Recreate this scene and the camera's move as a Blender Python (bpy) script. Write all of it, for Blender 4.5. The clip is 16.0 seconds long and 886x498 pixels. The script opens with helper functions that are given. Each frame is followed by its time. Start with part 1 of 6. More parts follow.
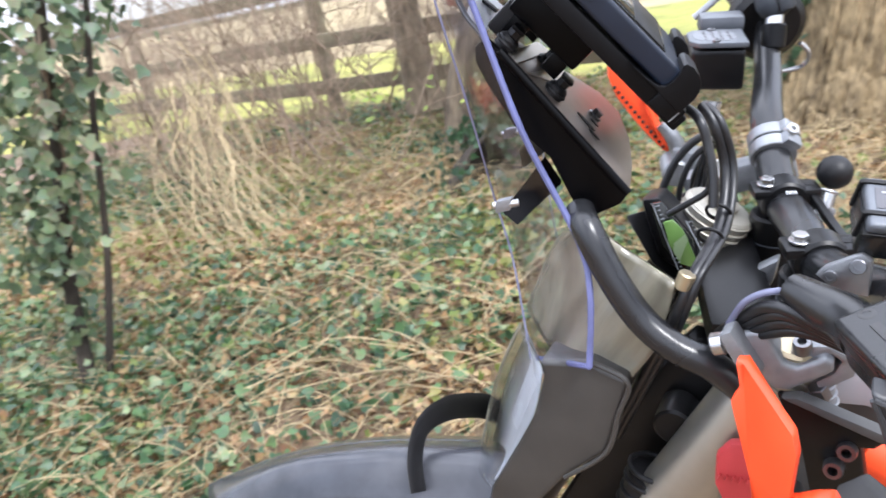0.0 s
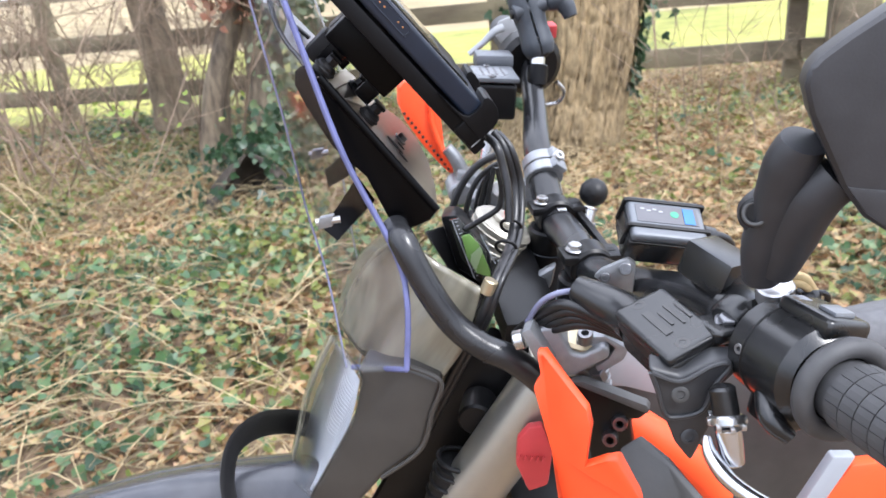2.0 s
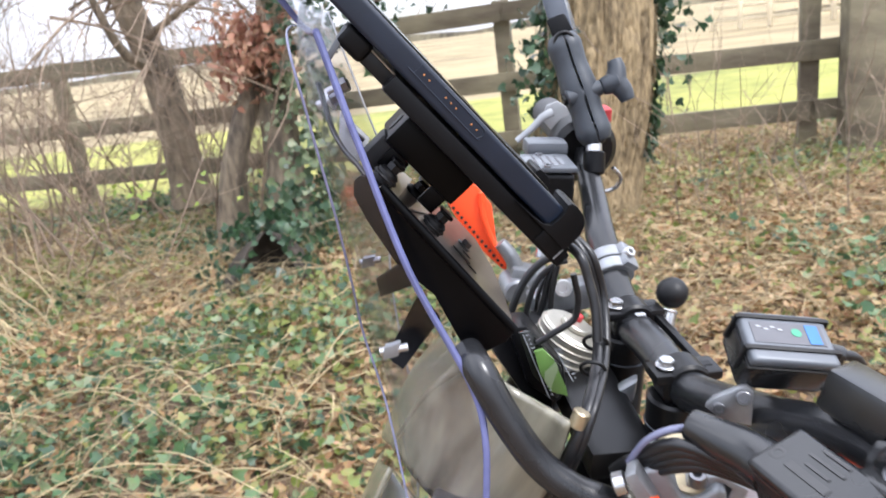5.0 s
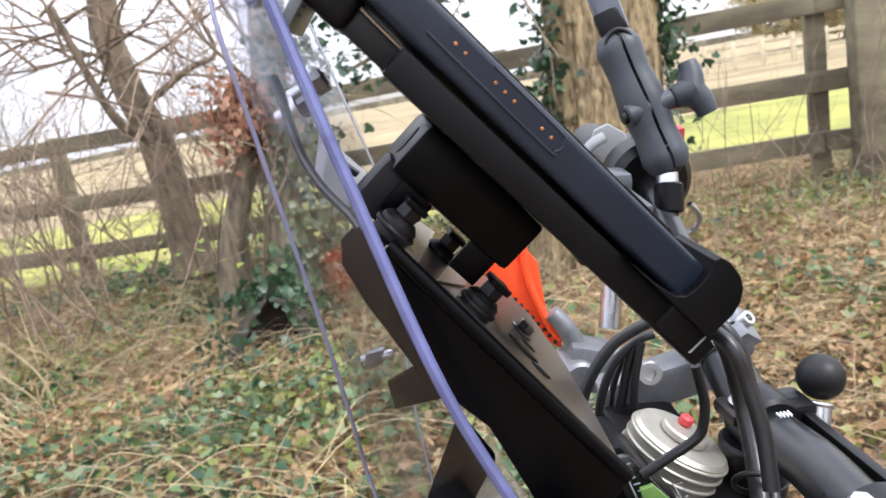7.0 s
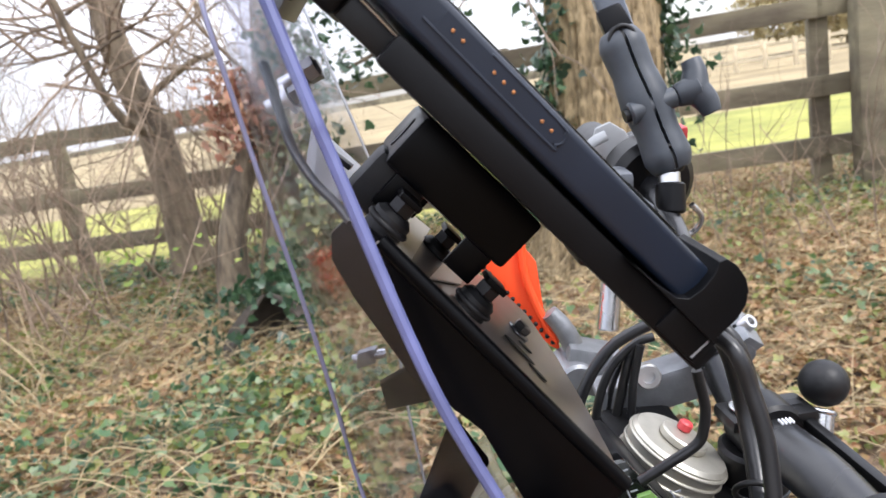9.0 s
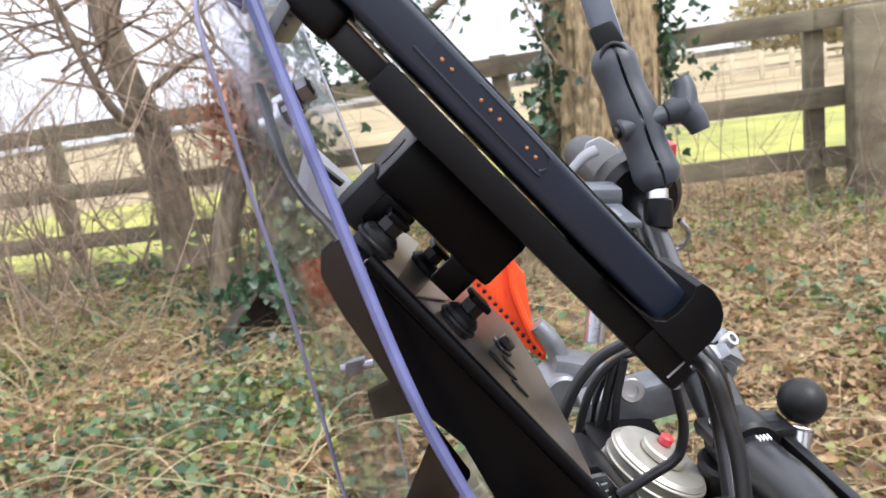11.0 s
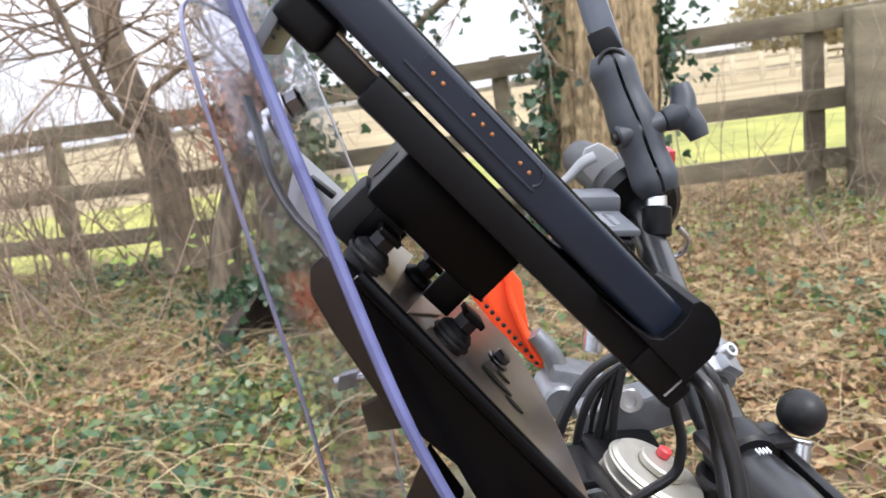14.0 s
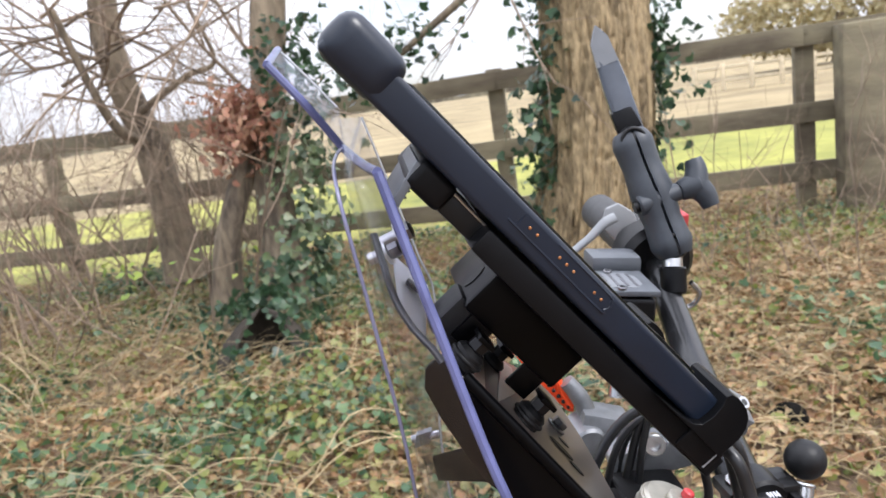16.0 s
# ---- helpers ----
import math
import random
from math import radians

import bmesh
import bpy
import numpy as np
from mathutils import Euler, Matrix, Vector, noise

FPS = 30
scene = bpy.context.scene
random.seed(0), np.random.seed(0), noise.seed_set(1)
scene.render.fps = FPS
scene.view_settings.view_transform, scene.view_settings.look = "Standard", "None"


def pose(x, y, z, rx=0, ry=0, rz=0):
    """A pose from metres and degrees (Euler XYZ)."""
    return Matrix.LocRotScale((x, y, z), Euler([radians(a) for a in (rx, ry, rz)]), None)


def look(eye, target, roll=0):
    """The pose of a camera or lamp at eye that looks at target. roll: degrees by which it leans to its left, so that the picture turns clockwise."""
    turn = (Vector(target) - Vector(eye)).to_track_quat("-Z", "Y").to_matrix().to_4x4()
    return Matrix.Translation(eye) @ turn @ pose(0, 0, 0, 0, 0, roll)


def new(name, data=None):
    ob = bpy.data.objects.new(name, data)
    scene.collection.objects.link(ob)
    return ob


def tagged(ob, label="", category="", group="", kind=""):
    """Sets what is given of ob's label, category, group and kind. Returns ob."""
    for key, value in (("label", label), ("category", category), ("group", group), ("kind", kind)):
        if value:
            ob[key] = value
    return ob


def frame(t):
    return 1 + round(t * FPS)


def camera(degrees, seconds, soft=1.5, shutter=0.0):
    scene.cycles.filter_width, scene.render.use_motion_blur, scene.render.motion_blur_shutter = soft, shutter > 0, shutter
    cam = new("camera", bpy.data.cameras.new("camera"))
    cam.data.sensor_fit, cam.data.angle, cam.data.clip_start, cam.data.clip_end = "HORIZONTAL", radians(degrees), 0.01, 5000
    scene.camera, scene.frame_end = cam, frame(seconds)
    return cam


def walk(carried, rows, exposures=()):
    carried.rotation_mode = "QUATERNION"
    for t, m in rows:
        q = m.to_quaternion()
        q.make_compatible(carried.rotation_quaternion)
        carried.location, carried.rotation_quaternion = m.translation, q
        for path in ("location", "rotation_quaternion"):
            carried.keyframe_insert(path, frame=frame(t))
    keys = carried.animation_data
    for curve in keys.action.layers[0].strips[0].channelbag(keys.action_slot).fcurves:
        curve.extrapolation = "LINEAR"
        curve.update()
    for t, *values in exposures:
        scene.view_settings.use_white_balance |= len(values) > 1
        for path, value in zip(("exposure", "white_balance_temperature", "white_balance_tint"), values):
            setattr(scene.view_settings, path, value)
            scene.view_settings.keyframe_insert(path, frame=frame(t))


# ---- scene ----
cam = camera(62.5, 16.0, shutter=0.3)
cam.data.dof.use_dof, cam.data.dof.focus_distance, cam.data.dof.aperture_fstop = True, 0.36, 22.0

PATH = [
    (0, (0.143, 0.043, 1.441), (-0.628, 1.754, 0.748), -11.6),
    (0.5, (0.105, 0.005, 1.451), (-0.307, 1.829, 0.74), -8.7),
    (1, (0.114, 0.001, 1.453), (-0.152, 1.848, 0.732), -7.4),
    (1.5, (0.11, 0.002, 1.454), (-0.064, 1.855, 0.724), -6.4),
    (2, (0.11, 0.006, 1.454), (-0.019, 1.862, 0.719), -5.8),
    (2.5, (0.111, 0.006, 1.456), (-0.014, 1.862, 0.722), -5.7),
    (3, (0.117, 0.002, 1.464), (-0.006, 1.859, 0.732), -5.7),
    (3.5, (0.112, 0.0, 1.452), (-0.01, 1.858, 0.721), -5.7),
    (4, (0.112, 0.002, 1.462), (-0.01, 1.864, 0.742), -5.6),
    (4.5, (0.106, 0.01, 1.467), (-0.018, 1.889, 0.794), -6.0),
    (5, (0.07, 0.074, 1.47), (-0.077, 1.988, 0.909), -7.5),
    (7.5, (0.043, 0.259, 1.429), (-0.101, 2.21, 1.015), -10.7),
    (8, (0.043, 0.262, 1.426), (-0.101, 2.21, 0.997), -10.6),
    (8.5, (0.04, 0.263, 1.431), (-0.111, 2.209, 0.994), -10.4),
    (9, (0.044, 0.258, 1.434), (-0.101, 2.208, 1.015), -9.7),
    (11.5, (0.048, 0.252, 1.442), (-0.08, 2.204, 1.028), -8.3),
    (12, (0.048, 0.252, 1.443), (-0.08, 2.204, 1.029), -8.2),
    (12.5, (0.05, 0.253, 1.442), (-0.078, 2.205, 1.029), -8.3),
    (13, (0.05, 0.255, 1.442), (-0.077, 2.208, 1.026), -8.2),
    (13.5, (0.049, 0.257, 1.442), (-0.08, 2.209, 1.027), -8.3),
    (14, (0.051, 0.258, 1.444), (-0.078, 2.211, 1.032), -8.4),
    (14.5, (0.048, 0.244, 1.463), (-0.08, 2.198, 1.054), -8.4),
    (15, (0.036, 0.214, 1.488), (-0.092, 2.168, 1.082), -8.6),
    (15.5, (0.024, 0.203, 1.498), (-0.097, 2.158, 1.094), -8.5),
    (16, (0.022, 0.203, 1.503), (-0.084, 2.159, 1.101), -8.4),
]
walk(cam, [(t, look(eye, target, roll)) for t, eye, target, roll in PATH], [(0, 1.5, 6050, 13), (4, 1.58, 6100, 13), (5, 1.4, 6150, 13), (7.5, 1.28, 6300, 13), (14, 1.25, 6300, 13), (16, 1.1, 6300, 13)])

# ---- world, sun ----
world = bpy.data.worlds.new("world")
scene.world = world
world.use_nodes = True
wn, wl = world.node_tree.nodes, world.node_tree.links
wn.clear()
w_out, w_bg = wn.new("ShaderNodeOutputWorld"), wn.new("ShaderNodeBackground")
w_sky = wn.new("ShaderNodeTexSky")
w_sky.sky_type, w_sky.sun_disc = "NISHITA", False
w_sky.sun_elevation, w_sky.sun_rotation = radians(38), radians(60)
w_sky.air_density, w_sky.dust_density = 1.0, 0.7
w_ramp_low = (0.42, 0.42, 0.42, 1)
w_co, w_noise = wn.new("ShaderNodeTexCoord"), wn.new("ShaderNodeTexNoise")
w_noise.inputs["Scale"].default_value, w_noise.inputs["Detail"].default_value = 3.2, 6.0
w_ramp, w_mix = wn.new("ShaderNodeValToRGB"), wn.new("ShaderNodeMix")
w_ramp.color_ramp.elements[0].position, w_ramp.color_ramp.elements[1].position = 0.42, 0.56
w_ramp.color_ramp.elements[0].color = w_ramp_low
w_mix.data_type = "RGBA"
w_mix.inputs["B"].default_value = (10.4, 10.6, 11.2, 1)
wl.new(w_co.outputs["Generated"], w_noise.inputs["Vector"])
wl.new(w_noise.outputs["Fac"], w_ramp.inputs["Fac"])
wl.new(w_ramp.outputs["Color"], w_mix.inputs["Factor"])
wl.new(w_sky.outputs["Color"], w_mix.inputs["A"])
w_sep, w_up, w_mul = wn.new("ShaderNodeSeparateXYZ"), wn.new("ShaderNodeMapRange"), wn.new("ShaderNodeVectorMath")
w_up.inputs["To Min"].default_value, w_up.inputs["To Max"].default_value = 0.5, 1.72
w_mul.operation = "SCALE"
wl.new(w_co.outputs["Generated"], w_sep.inputs[0])
wl.new(w_sep.outputs["Z"], w_up.inputs["Value"])
wl.new(w_mix.outputs["Result"], w_mul.inputs[0])
wl.new(w_up.outputs["Result"], w_mul.inputs["Scale"])
wl.new(w_mul.outputs[0], w_bg.inputs["Color"])
w_bg.inputs["Strength"].default_value = 0.1
wl.new(w_bg.outputs["Background"], w_out.inputs["Surface"])

sun_data = bpy.data.lights.new("sun", "SUN")
sun_data.energy, sun_data.angle, sun_data.color = 1.4, radians(14), (1.0, 0.97, 0.92)
sun = new("sun", sun_data)
sun.matrix_world = look((6, -3, 9), (0, 1, 0.5))


# ---- materials ----
def mat(name, base, rough=0.5, metal=0.0, scale=40.0, var=0.25, bump=0.0, bump_scale=None, rvar=0.1, island=0.0, coat=0.0, tint=None, spec=0.5, stretch=None, turn=None):
    m = bpy.data.materials.new(name)
    m.use_nodes = True
    n, l = m.node_tree.nodes, m.node_tree.links
    b = n["Principled BSDF"]
    b.inputs["Metallic"].default_value = metal
    b.inputs["Specular IOR Level"].default_value = spec
    b.inputs["Coat Weight"].default_value = coat
    b.inputs["Coat Roughness"].default_value = 0.08
    co = n.new("ShaderNodeTexCoord")
    na, nb = n.new("ShaderNodeTexNoise"), n.new("ShaderNodeTexNoise")
    na.inputs["Scale"].default_value, na.inputs["Detail"].default_value = scale, 5
    nb.inputs["Scale"].default_value, nb.inputs["Detail"].default_value = scale * 0.13, 3
    src = co.outputs["Object"]
    if stretch:
        mp = n.new("ShaderNodeMapping")
        mp.inputs["Scale"].default_value = stretch
        if turn:
            mp.vector_type = "TEXTURE"
            mp.inputs["Rotation"].default_value = [radians(a) for a in turn]
            mp.inputs["Scale"].default_value = [1 / a for a in stretch]
        l.new(src, mp.inputs["Vector"])
        src = mp.outputs["Vector"]
    l.new(src, na.inputs["Vector"])
    l.new(src, nb.inputs["Vector"])
    add = n.new("ShaderNodeMath")
    add.operation = "ADD"
    l.new(na.outputs["Fac"], add.inputs[0])
    l.new(nb.outputs["Fac"], add.inputs[1])
    ramp = n.new("ShaderNodeMapRange")
    ramp.inputs["From Min"].default_value, ramp.inputs["From Max"].default_value = 0.7, 1.3
    l.new(add.outputs[0], ramp.inputs["Value"])
    mix = n.new("ShaderNodeMix")
    mix.data_type = "RGBA"
    lo = [c * (1 - var) for c in base]
    hi = list(tint) if tint else [min(1, c * (1 + var)) for c in base]
    mix.inputs["A"].default_value, mix.inputs["B"].default_value = (*lo, 1), (*hi, 1)
    l.new(ramp.outputs["Result"], mix.inputs["Factor"])
    out = mix.outputs["Result"]
    if island:
        geo, hsv = n.new("ShaderNodeNewGeometry"), n.new("ShaderNodeHueSaturation")
        mr = n.new("ShaderNodeMapRange")
        mr.inputs["To Min"].default_value, mr.inputs["To Max"].default_value = 1 - island, 1 + island
        l.new(geo.outputs["Random Per Island"], mr.inputs["Value"])
        l.new(mr.outputs["Result"], hsv.inputs["Value"])
        l.new(out, hsv.inputs["Color"])
        out = hsv.outputs["Color"]
    l.new(out, b.inputs["Base Color"])
    rr = n.new("ShaderNodeMapRange")
    rr.inputs["To Min"].default_value, rr.inputs["To Max"].default_value = max(0.02, rough - rvar), min(1, rough + rvar)
    l.new(nb.outputs["Fac"], rr.inputs["Value"])
    l.new(rr.outputs["Result"], b.inputs["Roughness"])
    if bump:
        bp, nc = n.new("ShaderNodeBump"), n.new("ShaderNodeTexNoise")
        nc.inputs["Scale"].default_value, nc.inputs["Detail"].default_value = bump_scale or scale * 3, 6
        l.new(src, nc.inputs["Vector"])
        l.new(nc.outputs["Fac"], bp.inputs["Height"])
        bp.inputs["Strength"].default_value, bp.inputs["Distance"].default_value = bump, 0.4 / (bump_scale or scale * 3)
        l.new(bp.outputs["Normal"], b.inputs["Normal"])
    return m


def leaf_mat(name, colours, rough=0.45, trans=0.25):
    """Leaves whose colour differs from leaf to leaf."""
    m = bpy.data.materials.new(name)
    m.use_nodes = True
    n, l = m.node_tree.nodes, m.node_tree.links
    b = n["Principled BSDF"]
    geo, ramp = n.new("ShaderNodeNewGeometry"), n.new("ShaderNodeValToRGB")
    ramp.color_ramp.interpolation = "LINEAR"
    while len(ramp.color_ramp.elements) < len(colours):
        ramp.color_ramp.elements.new(0.5)
    for i, c in enumerate(colours):
        ramp.color_ramp.elements[i].position = i / (len(colours) - 1)
        ramp.color_ramp.elements[i].color = (*c, 1)
    l.new(geo.outputs["Random Per Island"], ramp.inputs["Fac"])
    co, no, mix = n.new("ShaderNodeTexCoord"), n.new("ShaderNodeTexNoise"), n.new("ShaderNodeMix")
    no.inputs["Scale"].default_value, no.inputs["Detail"].default_value = 60, 4
    l.new(co.outputs["Object"], no.inputs["Vector"])
    mix.data_type, mix.blend_type = "RGBA", "MULTIPLY"
    mix.inputs["Factor"].default_value = 0.6
    l.new(ramp.outputs["Color"], mix.inputs["A"])
    l.new(no.outputs["Color"], mix.inputs["B"])
    br = n.new("ShaderNodeBrightContrast")
    br.inputs["Bright"].default_value = 0.0
    l.new(mix.outputs["Result"], br.inputs["Color"])
    l.new(br.outputs["Color"], b.inputs["Base Color"])
    b.inputs["Roughness"].default_value = rough
    tr, ms = n.new("ShaderNodeBsdfTranslucent"), n.new("ShaderNodeMixShader")
    l.new(ramp.outputs["Color"], tr.inputs["Color"])
    ms.inputs["Fac"].default_value = trans
    l.new(b.outputs["BSDF"], ms.inputs[1])
    l.new(tr.outputs["BSDF"], ms.inputs[2])
    l.new(ms.outputs["Shader"], n["Material Output"].inputs["Surface"])
    return m


def glass_mat(name, colour, rough=0.03, keep=0.85, scratch=0.0):
    """Thin clear sheet: mostly see-through with a gloss."""
    m = bpy.data.materials.new(name)
    m.use_nodes = True
    n, l = m.node_tree.nodes, m.node_tree.links
    n.remove(n["Principled BSDF"])
    t, g, ms, f = n.new("ShaderNodeBsdfTransparent"), n.new("ShaderNodeBsdfGlossy"), n.new("ShaderNodeMixShader"), n.new("ShaderNodeLayerWeight")
    t.inputs["Color"].default_value = (*colour, 1)
    g.inputs["Roughness"].default_value = rough
    f.inputs["Blend"].default_value = 0.5
    p, k = n.new("ShaderNodeMath"), n.new("ShaderNodeMath")
    p.operation, p.inputs[1].default_value = "POWER", 4.5
    k.operation, k.inputs[1].default_value, k.inputs[2].default_value = "MULTIPLY_ADD", keep * 0.75, 0.04
    l.new(f.outputs["Facing"], p.inputs[0])
    l.new(p.outputs[0], k.inputs[0])
    l.new(k.outputs[0], ms.inputs["Fac"])
    l.new(t.outputs["BSDF"], ms.inputs[1])
    l.new(g.outputs["BSDF"], ms.inputs[2])
    l.new(ms.outputs["Shader"], n["Material Output"].inputs["Surface"])
    if scratch:
        co, no, bp = n.new("ShaderNodeTexCoord"), n.new("ShaderNodeTexNoise"), n.new("ShaderNodeBump")
        no.inputs["Scale"].default_value = 35
        l.new(co.outputs["Object"], no.inputs["Vector"])
        l.new(no.outputs["Fac"], bp.inputs["Height"])
        bp.inputs["Strength"].default_value, bp.inputs["Distance"].default_value = scratch, 0.01
        l.new(bp.outputs["Normal"], g.inputs["Normal"])
    return m


BLACK = mat("satin_black_paint", (0.005, 0.005, 0.0055), 0.36, 0, 60, 0.3, 0.08, 500, spec=0.3)
GLOSS = mat("gloss_black_bar", (0.014, 0.0145, 0.016), 0.27, 0, 50, 0.3, 0.03, 300)
RUBBER = mat("black_rubber", (0.0055, 0.0055, 0.0062), 0.5, 0, 80, 0.3, 0.15, 400, spec=0.35)
PLASTIC = mat("black_plastic", (0.0034, 0.0035, 0.0042), 0.38, 0, 90, 0.25, 0.12, 900, spec=0.17)
GRIPRUB = mat("grey_grip_rubber", (0.045, 0.045, 0.047), 0.58, 0, 90, 0.25, 0.12, 700)
ARMGREY = mat("dark_grey_composite", (0.03, 0.036, 0.045), 0.5, 0, 120, 0.2, 0.25, 1200)
CASE = mat("tablet_case", (0.006, 0.0105, 0.021), 0.34, 0, 60, 0.2, 0.06, 900, spec=0.45)
SHEET = mat("satin_black_sheet_metal", (0.0016, 0.0016, 0.002), 0.3, 0.0, 40, 0.25, 0.03, 300, spec=0.11)
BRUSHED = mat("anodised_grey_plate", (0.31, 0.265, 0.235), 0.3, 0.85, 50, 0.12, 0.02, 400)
ALU = mat("cast_aluminium", (0.27, 0.28, 0.295), 0.48, 0.7, 90, 0.22, 0.2, 600)
STEEL = mat("dark_steel_nut", (0.2, 0.2, 0.21), 0.3, 0.9, 80, 0.2, 0.05, 500)
SILVER = mat("zinc_bolt", (0.5, 0.5, 0.5), 0.28, 0.95, 80, 0.15, 0.05, 500)
CHROME = mat("polished_lever", (0.58, 0.59, 0.61), 0.16, 1.0, 60, 0.1)
FORKCAP = mat("dull_pale_cap", (0.46, 0.44, 0.38), 0.42, 0.7, 60, 0.2, 0.1, 400)
FORK = mat("fork_tube_metal", (0.42, 0.41, 0.37), 0.34, 0.9, 30, 0.12, 0.03, 300)
BRASS = mat("brass_crimp", (0.46, 0.39, 0.26), 0.35, 0.9, 60, 0.2)
GOLD = mat("gold_contact", (0.45, 0.2, 0.08), 0.35, 0.8, 200, 0.1)
ORANGE = mat("orange_plastic", (0.88, 0.078, 0.016), 0.42, 0, 30, 0.08, 0.04, 400)
RED = mat("red_plastic", (0.5, 0.045, 0.05), 0.45, 0, 40, 0.15, 0.05, 300)
CONTROL = mat("black_control_plastic", (0.011, 0.0113, 0.012), 0.27, 0, 90, 0.3, 0.12, 900, spec=0.62)
COWL = mat("dark_fairing_plastic", (0.036, 0.034, 0.031), 0.34, 0, 20, 0.4, 0.06, 300, coat=0.15)
MIRRORPL = mat("charcoal_plastic", (0.026, 0.026, 0.029), 0.5, 0, 70, 0.25, 0.15, 800)
PLATESHEEN = mat("plate_sky_sheen", (0.78, 0.74, 0.69), 0.3, 0.9, 60, 0.08)
# Pale stretched streaks are highlights painted into the smoked mask's colour.
SMOKE = mat("smoked_fairing_painted_glints", (0.055, 0.05, 0.038), 0.2, 0.15, 45, 0.8, 0.35, 40, 0.08, coat=0.35, tint=(0.34, 0.315, 0.235), stretch=(0.12, 1, 1), turn=(0, -52, 0))
GREYPL = mat("dark_grey_plastic", (0.05, 0.049, 0.048), 0.45, 0, 50, 0.2, 0.08, 600)
FENDER = mat("worn_dark_mudguard", (0.045, 0.047, 0.055), 0.2, 0, 25, 0.4, 0.06, 120, 0.12)
PERCH = mat("satin_grey_casting", (0.034, 0.035, 0.038), 0.45, 0.1, 90, 0.25, 0.15, 800)
LENS = glass_mat("clear_lens", (0.95, 0.96, 0.97), 0.05, 1.0)
REFLECT = mat("headlight_reflector", (0.74, 0.76, 0.8), 0.26, 0.35, 40, 0.2, 0.1, 200)
LABELGREY = mat("grey_label_plate", (0.3, 0.31, 0.32), 0.5, 0.3, 60, 0.1)
LABELDIM = mat("dull_label", (0.17, 0.18, 0.195), 0.5, 0, 60, 0.12)
LABELINK = mat("dark_print", (0.09, 0.09, 0.1), 0.5)
BLUEINK = mat("blue_print", (0.03, 0.14, 0.36), 0.5)
GREENINK = mat("green_print", (0.04, 0.26, 0.15), 0.5)
WHITEPL = mat("white_sheet", (0.78, 0.79, 0.82), 0.35, 0.0, 40, 0.05)
GREYDECAL = mat("pale_grey_plastic", (0.27, 0.285, 0.31), 0.4, 0, 40, 0.08)
SEAT = mat("grey_seat_cover", (0.09, 0.09, 0.095), 0.7, 0, 150, 0.3, 0.4, 900)
TAN = mat("tan_elastic", (0.62, 0.47, 0.24), 0.7, 0, 120, 0.2, 0.2, 600)
CABLE = mat("cable_sleeve", (0.010, 0.010, 0.011), 0.33, 0, 60, 0.2, 0.1, 500)
CLEARHOSE = mat("translucent_hose", (0.14, 0.145, 0.22), 0.25, 0, 60, 0.15)
SCREENGLASS = mat("display_glass", (0.012, 0.014, 0.012), 0.05, 0, 20, 0.2)
LCD = mat("green_display", (0.16, 0.3, 0.08), 0.12, 0, 15, 0.5)
PALELCD = mat("display_sky_sheen", (0.3, 0.4, 0.22), 0.12, 0, 15, 0.3)
CLEAR = glass_mat("clear_polycarbonate", (0.92, 0.92, 0.95), 0.1, 0.32)
BENDSHEEN = mat("pale_violet_bend_sheen", (0.2, 0.2, 0.3), 0.25, 0, 40, 0.15)
LIDGREY = mat("grey_lid", (0.12, 0.13, 0.145), 0.42, 0.2, 60, 0.15)
EDGE = mat("violet_screen_edge", (0.11, 0.12, 0.25), 0.22, 0, 60, 0.3)
WOOD = mat("weathered_fence_wood", (0.15, 0.115, 0.08), 0.85, 0, 9, 0.45, 0.7, 60, tint=(0.25, 0.22, 0.14), stretch=(0.25, 1, 1))
BARK = mat("bark", (0.17, 0.118, 0.06), 0.9, 0, 55, 0.6, 1.0, 70, tint=(0.42, 0.315, 0.175), stretch=(1, 1, 0.3))
BARKDARK = mat("dark_bark", (0.13, 0.1, 0.073), 0.9, 0, 24, 0.5, 0.9, 60, tint=(0.32, 0.255, 0.175), stretch=(1, 1, 0.3))
TWIG = mat("bare_twig", (0.23, 0.17, 0.12), 0.8, 0, 20, 0.4, 0.4, 80, island=0.5)
BLADE = mat("grey_blue_gloss_plastic", (0.075, 0.085, 0.105), 0.22, 0, 40, 0.2)
STRAW = mat("dry_stem", (0.34, 0.265, 0.15), 0.8, 0, 20, 0.3, island=0.55)
STEMDARK = mat("dark_stem_bark", (0.045, 0.036, 0.028), 0.9, 0, 12, 0.5, 0.9, 50)
SOIL = mat("leaf_litter_soil", (0.1, 0.064, 0.04), 0.95, 0, 25, 0.6, 0.9, 90, tint=(0.25, 0.17, 0.105))
HOLEDARK = mat("burrow_dark", (0.007, 0.006, 0.005), 0.9, 0, 60, 0.4, 0.8, 90, spec=0.1)
FIELD = mat("meadow", (0.19, 0.215, 0.035), 0.95, 0, 1.8, 0.45, 0.6, 20, tint=(0.36, 0.345, 0.075))
DRYFIELD = mat("dry_grass_field", (0.22, 0.16, 0.075), 0.95, 0, 0.5, 0.4, 0.6, 10, tint=(0.38, 0.3, 0.16))
HEDGE = mat("far_hedge", (0.2, 0.17, 0.13), 1.0, 0, 0.6, 0.5, tint=(0.32, 0.29, 0.2))
IVY = leaf_mat("ivy_leaf", [(0.03, 0.065, 0.032), (0.055, 0.12, 0.055), (0.1, 0.19, 0.08), (0.16, 0.25, 0.1), (0.3, 0.35, 0.19)])
